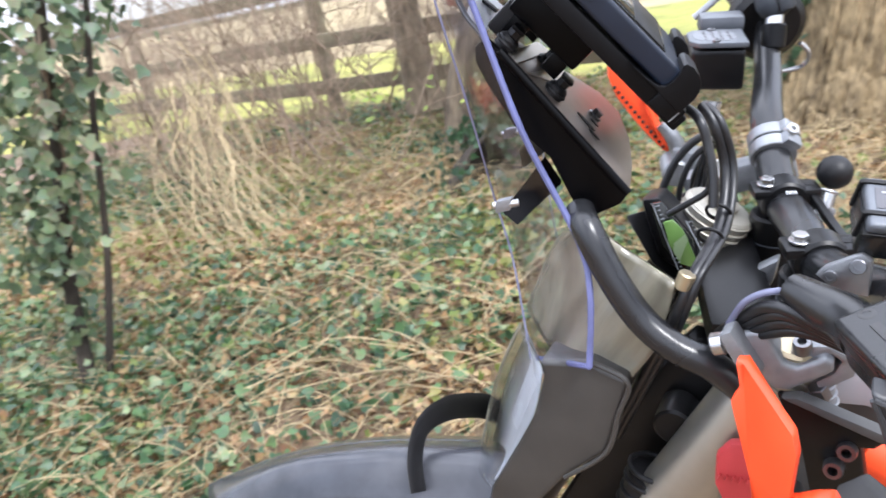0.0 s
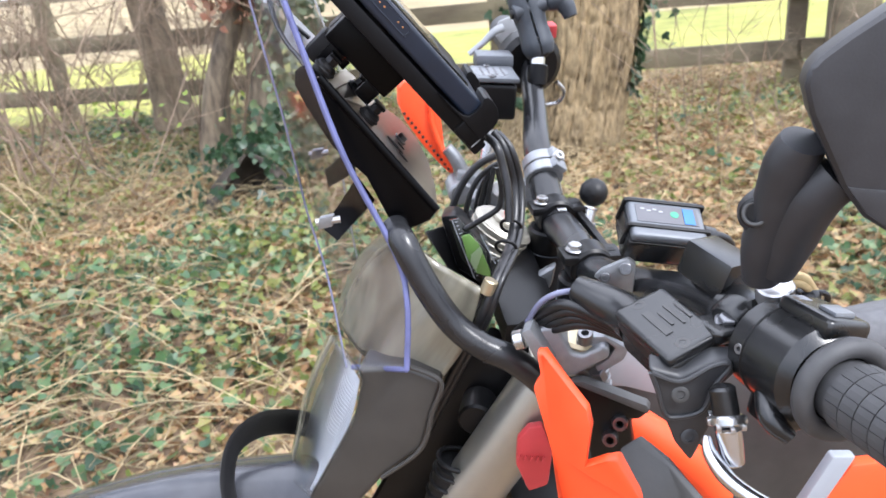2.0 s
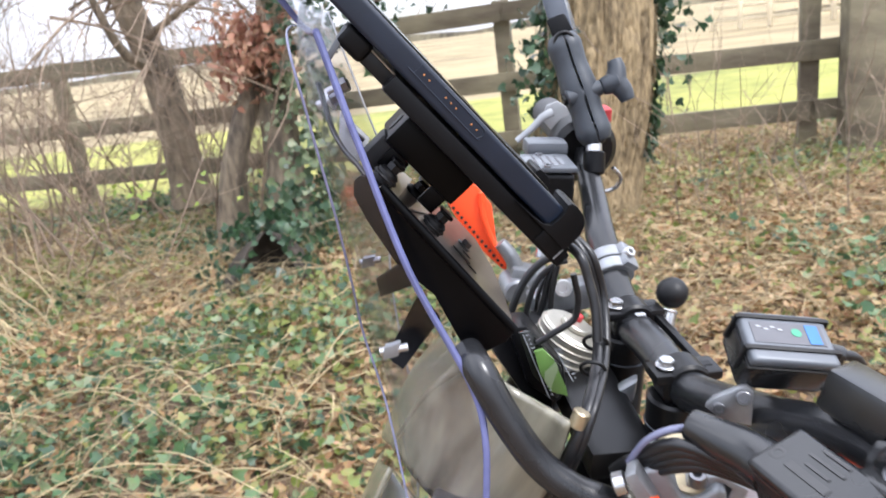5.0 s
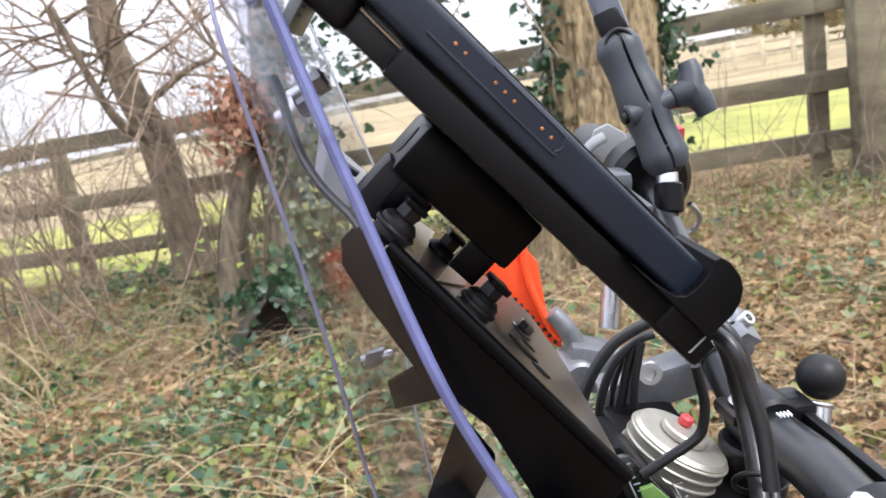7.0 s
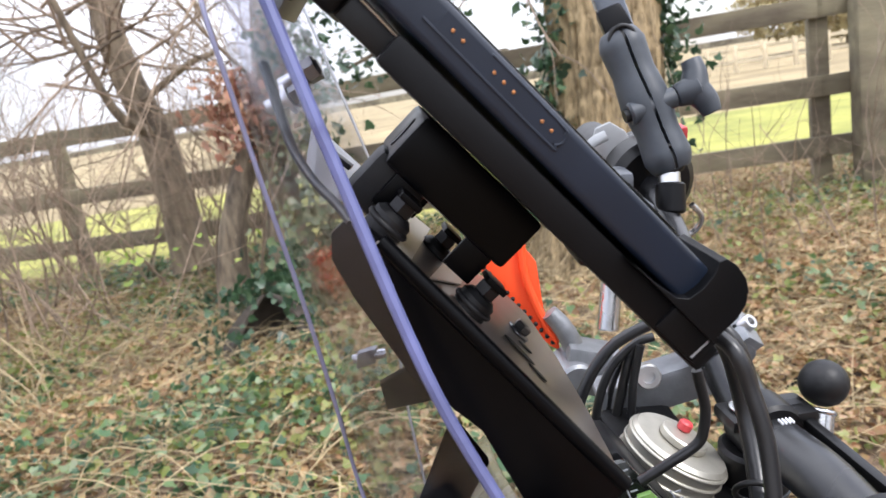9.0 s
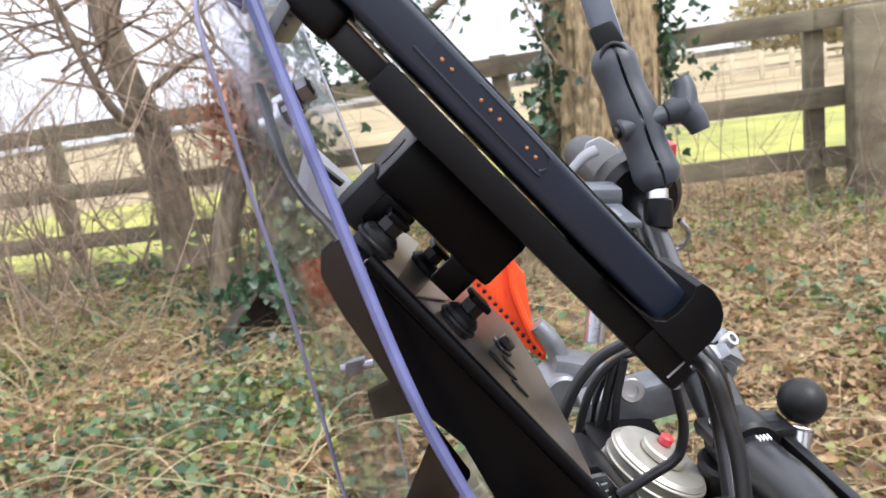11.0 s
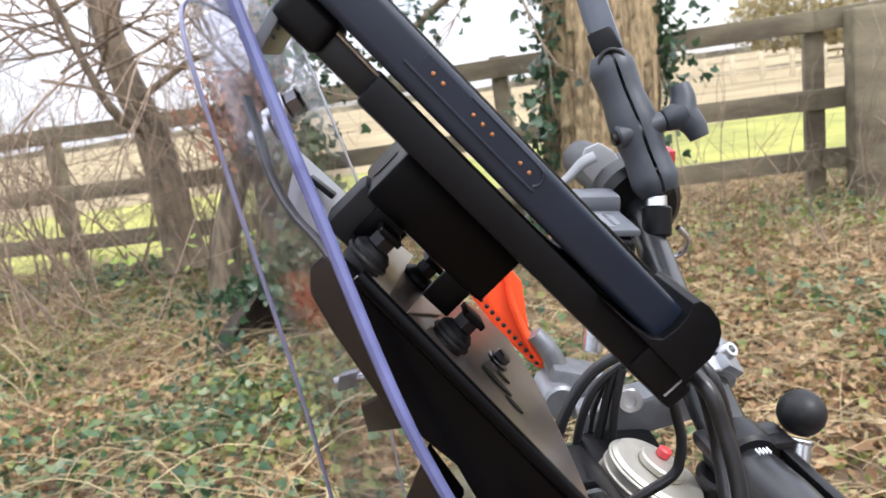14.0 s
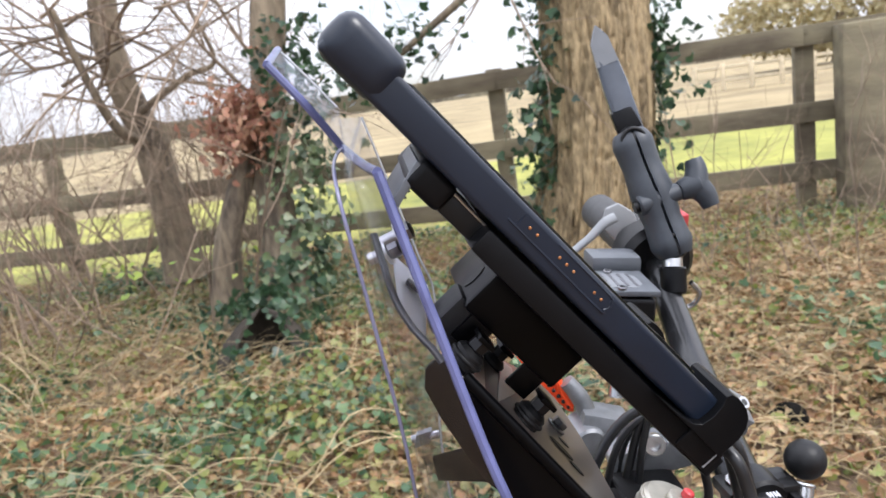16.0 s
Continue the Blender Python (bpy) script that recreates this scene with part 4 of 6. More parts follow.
# top yoke and fork caps
yoke = part("top_yoke", box(V(0.125, 0.6, 1.195), BF * 0.024, BR * 0.095, BU * 0.012, 0.006), BLACK, bike, "dark cast top fork yoke")
part("yoke_arm", box((0.1385, 0.7023, 1.2304), (0.045, 0, 0.008), (0, 0.014, 0), (-0.002, 0, 0.012), 0.004), ALU, yoke)
part("bolt", capbolt((0.1236, 0.6868, 1.243), (0, -1, 0.2), 0.008), SILVER, yoke)
part("bolt", capbolt((0.1755, 0.692, 1.259), (0.3, -0.6, 0.7), 0.008), SILVER, yoke)
FAX = (BF * 0.5 - BU).normalized()
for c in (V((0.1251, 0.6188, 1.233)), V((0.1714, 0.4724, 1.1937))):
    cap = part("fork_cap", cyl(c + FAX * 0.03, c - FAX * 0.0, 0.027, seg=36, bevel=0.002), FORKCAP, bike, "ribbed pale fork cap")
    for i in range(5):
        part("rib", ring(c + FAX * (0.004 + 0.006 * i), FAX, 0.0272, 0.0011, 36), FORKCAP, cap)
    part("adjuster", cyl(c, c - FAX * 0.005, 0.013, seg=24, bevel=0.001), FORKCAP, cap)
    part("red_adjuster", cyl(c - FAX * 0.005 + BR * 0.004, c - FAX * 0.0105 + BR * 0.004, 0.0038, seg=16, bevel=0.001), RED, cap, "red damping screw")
    # Far tube is the same metal; its shade is painted as black.
    part("fork_tube", cyl(c + FAX * 0.03, c + FAX * 0.75, 0.025, seg=36), FORK if c.y < 0.55 else BLACK, bike, "satin metal fork tube" if c.y < 0.55 else "far fork tube with shade painted as black")
part("lower_yoke", box(V(0.13, 0.6, 1.02), BF * 0.035, BR * 0.12, BU * 0.02, 0.008), BLACK, bike)

# hand lever casting and near controls
CAST = "grey alloy clamp casting with an open slot"
casting = part("guard_casting", prism([(0.1358, 0.4348, 1.2216), (0.1477, 0.4348, 1.2236), (0.1513, 0.4348, 1.2187), (0.1586, 0.4348, 1.2019), (0.1653, 0.4348, 1.1996), (0.1796, 0.4348, 1.2063), (0.1837, 0.4348, 1.203), (0.1836, 0.4348, 1.197), (0.1607, 0.4348, 1.1846), (0.1528, 0.4348, 1.1852), (0.1466, 0.4348, 1.1936)], (0.004, 0.024, 0.004), 0.0028, 3), ALU, bike, CAST)
part("clamp_jaw", prism([(0.1629, 0.4403, 1.2084), (0.1701, 0.4403, 1.2108), (0.1821, 0.4403, 1.2104), (0.1978, 0.4403, 1.1996), (0.194, 0.4403, 1.1912), (0.1775, 0.4403, 1.1808), (0.1749, 0.4403, 1.1873), (0.1838, 0.4403, 1.1928), (0.1884, 0.4403, 1.2008), (0.1828, 0.4403, 1.206), (0.1668, 0.4403, 1.2002), (0.162, 0.4403, 1.2028)], (0.003, 0.02, 0.003), 0.0014), ALU, casting)
part("clamp_bolt", capbolt((0.1687, 0.440, 1.2085), (-0.05, -0.35, 0.93), 0.0052, 0.008), STEEL, casting)
part("guard_arm", prism([(0.1249, 0.425, 1.2257), (0.1316, 0.425, 1.2285), (0.1461, 0.425, 1.1987), (0.1416, 0.425, 1.1969), (0.1324, 0.425, 1.2079)], (0.004, 0.012, 0.002), 0.002), ALU, casting, "pale alloy guard arm")
part("arm_washer", cyl((0.1285, 0.436, 1.2155), (0.121, 0.437, 1.2135), 0.0068, seg=20, bevel=0.001), SILVER, casting)
part("fork_top", cyl((0.1665, 0.462, 1.2), (0.1685, 0.457, 1.212), 0.021, seg=30, bevel=0.002), BRASS, casting, "pale gold fork top")
part("hex_nut", cyl((0.1757, 0.442, 1.184), (0.179, 0.444, 1.175), 0.0056, seg=6, bevel=0.0006), STEEL, casting)
part("thread", cyl((0.1769, 0.4568, 1.178), (0.179, 0.4568, 1.1629), 0.009, seg=24, bevel=0.0008), ALU, casting)
for k in range(3):
    part("thread_ring", ring(V((0.1772, 0.4568, 1.1752)).lerp(V((0.179, 0.4568, 1.1638)), k / 2), V((0.179, 0.4568, 1.1629)) - V((0.1769, 0.4568, 1.178)), 0.0092, 0.0009, 24), ALU, casting)
part("clutch_hose", tube([(0.164, 0.4293, 1.2511), (0.1506, 0.4293, 1.2502), (0.1396, 0.4326, 1.2426), (0.1308, 0.4403, 1.2253)], 0.002, 12), CLEARHOSE, bike, "translucent hose")
for i in range(4):
    o = 10 * i
    part("loom", tube([(0.1244, 0.4568, 1.2093), V((0.1341, 0.4458, 1.2231)) + V(0.0015, 0, -0.003) * i, V((0.1534, 0.4238, 1.2449)) + V(0.004, 0, -0.005) * i, V((0.1783, 0.4128, 1.2364)) + V(0.004, 0, -0.004) * i, V((0.1936, 0.4018, 1.2292)) + V(0.003, 0, -0.003) * i], 0.0036, 10), CABLE, bike)
part("rubber_boot", tube([(0.1633, 0.4293, 1.2528), (0.1741, 0.4183, 1.2499), (0.1861, 0.4073, 1.2464), (0.1935, 0.393, 1.2446)], [0.0085, 0.0105, 0.0125, 0.0135], 20), CONTROL, bike)
RA, RB = V(0.196, 0.386, 1.259), V(0.209, 0.35, 1.256)
rl = (RB - RA).normalized()
rn = V(-0.22, -0.2, 0.95)
rn = (rn - rl * rn.dot(rl)).normalized()
rs = rl.cross(rn)
rc = (RA + RB) / 2
clutch = part("clutch_reservoir", box(rc - rn * 0.0165, rl * 0.0272, rs * 0.0166, rn * 0.0125, 0.004, 3), CONTROL, bike, "black clutch fluid reservoir")
part("lid", box(rc - rn * 0.0025, rl * 0.0275, rs * 0.0168, rn * 0.0035, 0.0034, 4), CONTROL, clutch)
for q in (RA - rl * 0.002, RB + rl * 0.002):
    part("screw", capbolt(q + rs * 0.003, rn, 0.0042, 0.0012), GREYPL, clutch)
for i, (a, b, h) in enumerate(((-0.013, 0.011, 0.0022), (-0.008, 0.006, 0.0008), (-0.011, 0.009, 0.0008), (-0.008, 0.007, 0.0008))):
    part("raised_print", box(rc + rn * 0.0012 + rs * (0.004 - 0.0055 * i) + rl * (a + b) / 2, rl * (b - a) / 2, rs * h, rn * 0.0004, 0), GREYPL, clutch)
perch_plate = part("lever_perch", prism([(0.1865, 0.3348, 1.2495), (0.2027, 0.3348, 1.2429), (0.2188, 0.3348, 1.2508), (0.2301, 0.3348, 1.2506), (0.2305, 0.3348, 1.2425), (0.2226, 0.3348, 1.2339), (0.2189, 0.3348, 1.2106), (0.2095, 0.3348, 1.188), (0.2005, 0.3348, 1.202), (0.1942, 0.3348, 1.2202), (0.1886, 0.3348, 1.2388)], (0.002, 0.012, 0.003), 0.0028, 3), PERCH, bike, "satin grey clutch lever perch")
part("raised_rim", tube([(0.1874, 0.334, 1.2472), (0.2024, 0.334, 1.2407), (0.2187, 0.334, 1.2489), (0.2273, 0.334, 1.2486), (0.2198, 0.334, 1.2367), (0.214, 0.334, 1.2222), (0.2006, 0.334, 1.2189), (0.1947, 0.334, 1.2218), (0.191, 0.334, 1.236), (0.1874, 0.334, 1.2472)], 0.0014, 8, 5), PERCH, perch_plate)
part("pivot_bolt", capbolt((0.2027, 0.3352, 1.2325), (-0.05, -0.95, 0.3), 0.0046, 0.0018), GREYPL, bike)
part("pivot_nut", capbolt((0.2082, 0.3352, 1.2055), (-0.05, -0.95, 0.3), 0.0046, 0.0022), PERCH, bike)
pc = V(BAR[3])
pc_d = (V(BAR[2]) - V(BAR[4])).normalized()
gdir = pc_d
perch = part("perch_clamp", cyl(pc - pc_d * 0.013, pc + pc_d * 0.013, 0.0185, seg=30, bevel=0.003), CONTROL, bike)
part("clamp_ear", cyl(pc + V(-0.002, -0.002, 0.008), V(0.232, 0.3585, 1.259), 0.0125, 0.0115, 26, 0.002), CONTROL, perch)
part("perch_arm", box((pc + rc) / 2 - rn * 0.01, (pc - rc) / 2, rs * 0.009, rn * 0.006, 0.003), CONTROL, perch)
part("clamp_cap", box(V(0.236, 0.3605, 1.2565), gdir * 0.013, V(0.017, 0.004, 0.0), V(0.0, -0.002, 0.0052), 0.004, 3), CONTROL, perch)
part("clamp_bolt", hexbolt(V(0.2325, 0.3565, 1.2612), (0.0, -0.35, 0.93), 0.005, 0.0048), STEEL, bike)
barrel = part("adjuster", cyl((0.2203, 0.325, 1.2428), (0.222, 0.32, 1.2275), 0.0066, seg=22, bevel=0.0015), CONTROL, bike)
part("adjuster_wheel", cyl((0.2219, 0.3205, 1.2285), (0.2221, 0.318, 1.2238), 0.0088, seg=12, bevel=0.001), SILVER, barrel)
for k in range(8):
    a = 2 * math.pi * k / 8
    part("wheel_tooth", box(V(0.222, 0.3192, 1.226) + V(math.cos(a), math.sin(a), 0) * 0.0088, (0.0012, 0, 0), (0, 0.0012, 0), (0, 0.0004, 0.0016), 0.0004), SILVER, barrel)
part("lever_barrel", cyl((0.2221, 0.318, 1.2232), (0.2236, 0.312, 1.2041), 0.0068, 0.006, 22, 0.0012), CHROME, barrel)
part("clutch_lever", tube([(0.2122, 0.318, 1.2177), (0.2121, 0.312, 1.2119), (0.2165, 0.303, 1.2056), (0.2252, 0.292, 1.2016), (0.2411, 0.278, 1.1978)], [0.0032, 0.0052, 0.006, 0.006, 0.006], 16, 6, None, 0.7), CHROME, bike, "polished clutch lever")

# switch drum and grip
ga, gb = V(BAR[2]), V(BAR[1])
gd = (gb - ga).normalized()
sw = part("switch_housing", cyl(ga - gd * 0.028, ga + gd * 0.02, 0.026, seg=36, bevel=0.005), CONTROL, bike, "black handlebar switch housing")
part("switch_top", box(ga + gd * 0.0 + V(0.009, 0.004, 0.0225), gd * 0.019, (0.013, 0.006, -0.005), (0.001, 0, 0.005), 0.0045, 3), CONTROL, sw)
part("button", box(ga + gd * 0.006 + V(0.011, 0.004, 0.028), gd * 0.006, (0.006, 0.003, -0.002), (0, 0, 0.0016), 0.0012), LABELDIM, sw)
part("dip_switch", box(ga - gd * 0.012 + V(0.006, 0.004, 0.0275), gd * 0.004, (0.0045, 0.002, -0.0015), (0, 0, 0.0014), 0.001), GREYDECAL, sw)
part("thumb_lever", tube([ga - gd * 0.004 + V(-0.018, -0.008, -0.012), ga + gd * 0.006 + V(-0.021, -0.01, -0.02), ga + gd * 0.014 + V(-0.016, -0.008, -0.028)], [0.005, 0.006, 0.004], 14), CONTROL, sw)
part("switch_skirt", box(ga - gd * 0.002 + V(-0.008, -0.003, -0.021), gd * 0.014, (0.011, 0.003, 0.0), (0.002, 0, 0.011), 0.006, 3), CONTROL, sw)
part("seam", ring(ga - gd * 0.012, gd, 0.026, 0.0006, 40), BLACK, sw)
part("screw", capbolt(ga - gd * 0.02 + V(-0.022, -0.01, 0.006), (-0.85, -0.4, 0.3), 0.0028, 0.002), STEEL, sw)
gr0 = ga + gd * 0.026
grip = part("grip", cyl(gr0, gr0 + gd * 0.11, 0.0155, seg=32, bevel=0.002), GRIPRUB, bike, "grey rubber grip with a grid of pads")
part("flange", ring(gr0 + gd * 0.002, gd, 0.021, 0.0048, 40), GRIPRUB, grip)
gu = gd.orthogonal().normalized()
gw = gd.cross(gu)
pad = bmesh.new()
q = []
for rr in (0.0152, 0.0168):
    for t in (-0.186, 0, 0.186):
        for h in (0, 0.0083):
            q.append(pad.verts.new((rr * math.cos(t), rr * math.sin(t), h)))
for f in ((6, 8, 9, 7), (8, 10, 11, 9), (0, 6, 7, 1), (4, 5, 11, 10), (0, 2, 8, 6), (2, 4, 10, 8), (1, 7, 9, 3), (3, 9, 11, 5)):
    pad.faces.new([q[k] for k in f])
bmesh.ops.recalc_face_normals(pad, faces=pad.faces)
pad_mesh = bpy.data.meshes.new("pad")
pad.to_mesh(pad_mesh)
pad_mesh.materials.append(GRIPRUB)
axes = Matrix((gu, gw, gd)).transposed().to_4x4()
for i in range(11):
    for j in range(16):
        ob = new("pad", pad_mesh)
        ob.parent = grip
        ob.matrix_basis = Matrix.Translation(gr0 + gd * (0.01 + i * 0.0088)) @ axes @ Matrix.Rotation(2 * math.pi * j / 16, 4, "Z")

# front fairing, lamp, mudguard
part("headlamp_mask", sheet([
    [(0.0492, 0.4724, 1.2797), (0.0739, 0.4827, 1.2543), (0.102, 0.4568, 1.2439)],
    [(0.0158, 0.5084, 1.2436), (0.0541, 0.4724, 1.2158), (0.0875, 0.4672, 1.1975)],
    [(-0.0226, 0.5515, 1.1814), (0.0186, 0.4827, 1.1748), (0.0689, 0.4621, 1.1736)]], 6, 6), SMOKE, bike, "smoked glossy headlamp mask with painted highlight streaks", 0.004)
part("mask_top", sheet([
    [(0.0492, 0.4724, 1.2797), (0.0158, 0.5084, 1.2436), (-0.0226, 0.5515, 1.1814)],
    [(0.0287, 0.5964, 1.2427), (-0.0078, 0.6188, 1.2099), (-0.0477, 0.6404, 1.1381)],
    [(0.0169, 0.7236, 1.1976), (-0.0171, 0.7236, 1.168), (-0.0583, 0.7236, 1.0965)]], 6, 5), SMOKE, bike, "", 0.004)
part("side_cowl", prism([(0.007, 0.4621, 1.1849), (0.0452, 0.4568, 1.188), (0.0685, 0.4513, 1.1774), (0.0598, 0.4513, 1.1518), (0.0482, 0.4513, 1.1208), (0.0151, 0.4546, 1.0941), (-0.0104, 0.4568, 1.0647), (-0.0511, 0.4621, 1.0572), (-0.0464, 0.4621, 1.0721), (-0.0205, 0.4621, 1.1114), (-0.0009, 0.4621, 1.1439), (0.0087, 0.4621, 1.1733)], (0.004, 0.03, 0), 0.004, 3), COWL, bike, "dark grey side cowl")
part("cowl_lip", tube([(0.0455, 0.4546, 1.1893), (0.0682, 0.4491, 1.1783), (0.0596, 0.4491, 1.1533), (0.048, 0.4491, 1.122), (0.0156, 0.4524, 1.0958)], 0.0018, 8, 8), COWL, bike)
lamp = part("headlamp", sheet([
    [(-0.0199, 0.5187, 1.1836), (-0.0484, 0.5187, 1.1315), (-0.0664, 0.5187, 1.0817), (-0.0776, 0.5187, 1.0515)],
    [(-0.0018, 0.4775, 1.19), (-0.0218, 0.4724, 1.1492), (-0.0394, 0.4672, 1.1072), (-0.0544, 0.4672, 1.08)],
    [(0.0111, 0.4568, 1.1849), (0.0015, 0.4513, 1.1492), (-0.0197, 0.4513, 1.1154), (-0.0409, 0.4513, 1.0835)]], 5, 5), LENS, bike, "clear headlamp lens", 0.003)
part("reflector", sheet([
    [(-0.0268, 0.5515, 1.16), (-0.0525, 0.5515, 1.1108), (-0.0725, 0.5515, 1.058), (-0.0862, 0.5515, 1.024)],
    [(-0.0116, 0.5187, 1.1611), (-0.0349, 0.5291, 1.1069), (-0.0512, 0.5187, 1.0689), (-0.0649, 0.5084, 1.0481)],
    [(0.0047, 0.4775, 1.1665), (-0.008, 0.4775, 1.1292), (-0.0283, 0.4775, 1.0959), (-0.0464, 0.4724, 1.0707)]], 6, 6), REFLECT, lamp)
for k in range(16):
    t = 0.05 + 0.028 * k
    c0, c1 = V(0.0028, 0.474, 1.1645).lerp(V(-0.0464, 0.4704, 1.0707), t), V(-0.0122, 0.516, 1.1601).lerp(V(-0.0649, 0.5064, 1.0481), t)
    part("rib", tube([c0, (c0 + c1) / 2 + V(-0.001, -0.002, 0), c1], 0.00035, 6, 3), REFLECT, lamp)
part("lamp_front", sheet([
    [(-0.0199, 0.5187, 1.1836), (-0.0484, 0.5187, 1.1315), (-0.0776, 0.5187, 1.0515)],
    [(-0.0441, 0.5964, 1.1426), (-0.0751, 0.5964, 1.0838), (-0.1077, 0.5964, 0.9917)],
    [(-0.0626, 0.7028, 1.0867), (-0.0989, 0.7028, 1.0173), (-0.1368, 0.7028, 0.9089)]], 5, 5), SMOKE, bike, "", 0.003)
part("crash_hoop", tube([(0.0456, 0.4775, 1.2865), (0.0524, 0.4621, 1.2792), (0.065, 0.4546, 1.2508), (0.0801, 0.4502, 1.2242), (0.099, 0.4458, 1.2066), (0.1208, 0.4458, 1.1933), (0.1437, 0.4513, 1.1652), (0.1595, 0.4568, 1.1364)], 0.0095, 20), GLOSS, bike, "black tubular fairing hoop")
part("mudguard", sheet([
    [(-0.4086, 0.5347, 0.9766), (-0.3053, 0.5347, 1.0204), (-0.2126, 0.5347, 1.0444), (-0.1369, 0.5347, 1.0535), (-0.0537, 0.5347, 1.0569)],
    [(-0.3692, 0.4981, 0.9891), (-0.2635, 0.4981, 1.0429), (-0.1697, 0.493, 1.068), (-0.1052, 0.493, 1.074), (-0.0246, 0.493, 1.0695)],
    [(-0.2992, 0.4775, 1.0051), (-0.2195, 0.4724, 1.0297), (-0.1421, 0.4672, 1.0413), (-0.0803, 0.4672, 1.0431), (-0.0072, 0.4672, 1.0324)]], 6, 5), FENDER, bike, "scuffed dark front mudguard", 0.004)
part("mudguard_top", sheet([
    [(-0.4086, 0.5347, 0.9766), (-0.3053, 0.5347, 1.0204), (-0.2126, 0.5347, 1.0444), (-0.1369, 0.5347, 1.0535), (-0.0537, 0.5347, 1.0569)],
    [(-0.4891, 0.6188, 0.9057), (-0.3698, 0.6188, 0.9563), (-0.2625, 0.6188, 0.9846), (-0.1753, 0.6188, 0.9944), (-0.0792, 0.6188, 0.9983)]], 6, 3), FENDER, bike, "", 0.004)
part("strap", tube([(-0.1103, 0.4621, 1.0612), (-0.115, 0.4775, 1.0825), (-0.1123, 0.4981, 1.0991), (-0.1024, 0.5291, 1.0956), (-0.0918, 0.574, 1.0684), (-0.0729, 0.5964, 1.0462)], 0.0115, 12, 6, None, 0.22, (0, 1, 0)), RUBBER, bike, "black webbing strap")

# instrument and wiring
inst = part("instrument", prism([(0.0711, 0.5684, 1.2603), (0.0851, 0.5684, 1.2606), (0.1096, 0.5684, 1.2261), (0.1101, 0.5627, 1.2078), (0.1014, 0.5571, 1.2006), (0.0812, 0.5627, 1.2153)], V(0.0, 0.06, -0.012), 0.004), PLASTIC, bike, "digital instrument with a green display")
part("glass", prism([(0.0786, 0.5605, 1.2585), (0.0865, 0.5605, 1.2593), (0.1068, 0.5583, 1.2293), (0.1064, 0.5538, 1.213), (0.101, 0.5493, 1.2093), (0.0852, 0.556, 1.2269)], (0, 0.004, 0), 0.001), SCREENGLASS, inst)
lcd = part("display", prism([(0.0881, 0.5485, 1.2483), (0.0942, 0.5485, 1.2497), (0.1008, 0.5485, 1.2414), (0.1083, 0.5485, 1.2179), (0.1087, 0.5485, 1.2112), (0.097, 0.5485, 1.2162), (0.0908, 0.5485, 1.2308)], (0, 0.003, 0), 0.0003), LCD, inst)
# Pale outline paints the sky mirrored in the display.
part("sky_patch", prism([(0.0942, 0.5478, 1.2324), (0.1025, 0.5478, 1.2392), (0.1039, 0.5478, 1.2346), (0.099, 0.5478, 1.2231), (0.0972, 0.5478, 1.2182), (0.0932, 0.5478, 1.2255)], (0, 0.0006, 0), 0), PALELCD, lcd, "sky reflection painted on the display")
for p, q, k in (((0.0815, 0.5525, 1.2608), (0.0955, 0.5475, 1.2118), 15), ((0.1031, 0.5525, 1.2474), (0.1132, 0.5475, 1.2234), 8)):
    p, q = V(p), V(q)
    part("scale_line", tube([p, q], 0.00045, 6), GREYDECAL, inst)
    for i in range(k):
        c = p.lerp(q, (i + 0.5) / k) + V(0.0026, 0.0, 0.0008)
        part("scale_mark", box(c, (0.0007 if i % 3 else 0.0014, 0, 0.0003), (0, 0.0002, 0), (-0.0002, 0, 0.0003), 0), GREYDECAL, inst)
part("inner_dash", prism([(0.054, 0.5964, 1.238), (0.0757, 0.5964, 1.243), (0.0996, 0.5852, 1.2043), (0.0983, 0.5627, 1.1904), (0.076, 0.5627, 1.2105)], (0.0, 0.02, -0.01), 0.003), BLACK, bike)
for i in range(3):
    o = V(0.0046 * (i % 2) - 0.001, 0.0045 * (i // 2), 0.001 * (i // 2))
    part("cable", tube([V((0.1198, 0.5403, 1.3312)) + o * 0.6, V((0.1279, 0.5325, 1.3182)) + o, V((0.1327, 0.5302, 1.2877)) + o, V((0.1271, 0.5033, 1.2595)) + o, V((0.1123, 0.4621, 1.2449)) + o * 0.8, V((0.0971, 0.4611, 1.2115)) + o, V((0.0765, 0.4775, 1.1685)) + o, V((0.0444, 0.4981, 1.1001)) + o], (0.0036, 0.0028, 0.003)[i], 10), CABLE, bike)
for line, r in (
    ([(0.1266, 0.672, 1.2813), (0.1159, 0.672, 1.2777), (0.1025, 0.672, 1.2708), (0.0895, 0.672, 1.2568), (0.0788, 0.672, 1.2374), (0.0746, 0.672, 1.2209), (0.0777, 0.672, 1.2013)], 0.0036),
    ([(0.129, 0.68, 1.27), (0.1189, 0.68, 1.2677), (0.1049, 0.68, 1.2577), (0.095, 0.68, 1.2421), (0.0877, 0.68, 1.2189), (0.0859, 0.68, 1.1957)], 0.0028),
    ([(0.1199, 0.675, 1.2677), (0.1171, 0.675, 1.259), (0.1124, 0.675, 1.241), (0.1063, 0.675, 1.2026), (0.1039, 0.675, 1.1846)], 0.0026),
    ([(0.1174, 0.68, 1.266), (0.1114, 0.68, 1.2539), (0.1044, 0.68, 1.2317), (0.0965, 0.68, 1.2089), (0.0915, 0.68, 1.187)], 0.003),
    ([(0.1146, 0.69, 1.2605), (0.1026, 0.69, 1.2391), (0.0957, 0.69, 1.2127), (0.0892, 0.69, 1.1854)], 0.0022),
):
    part("cable", tube(line, r, 12), CABLE, bike)
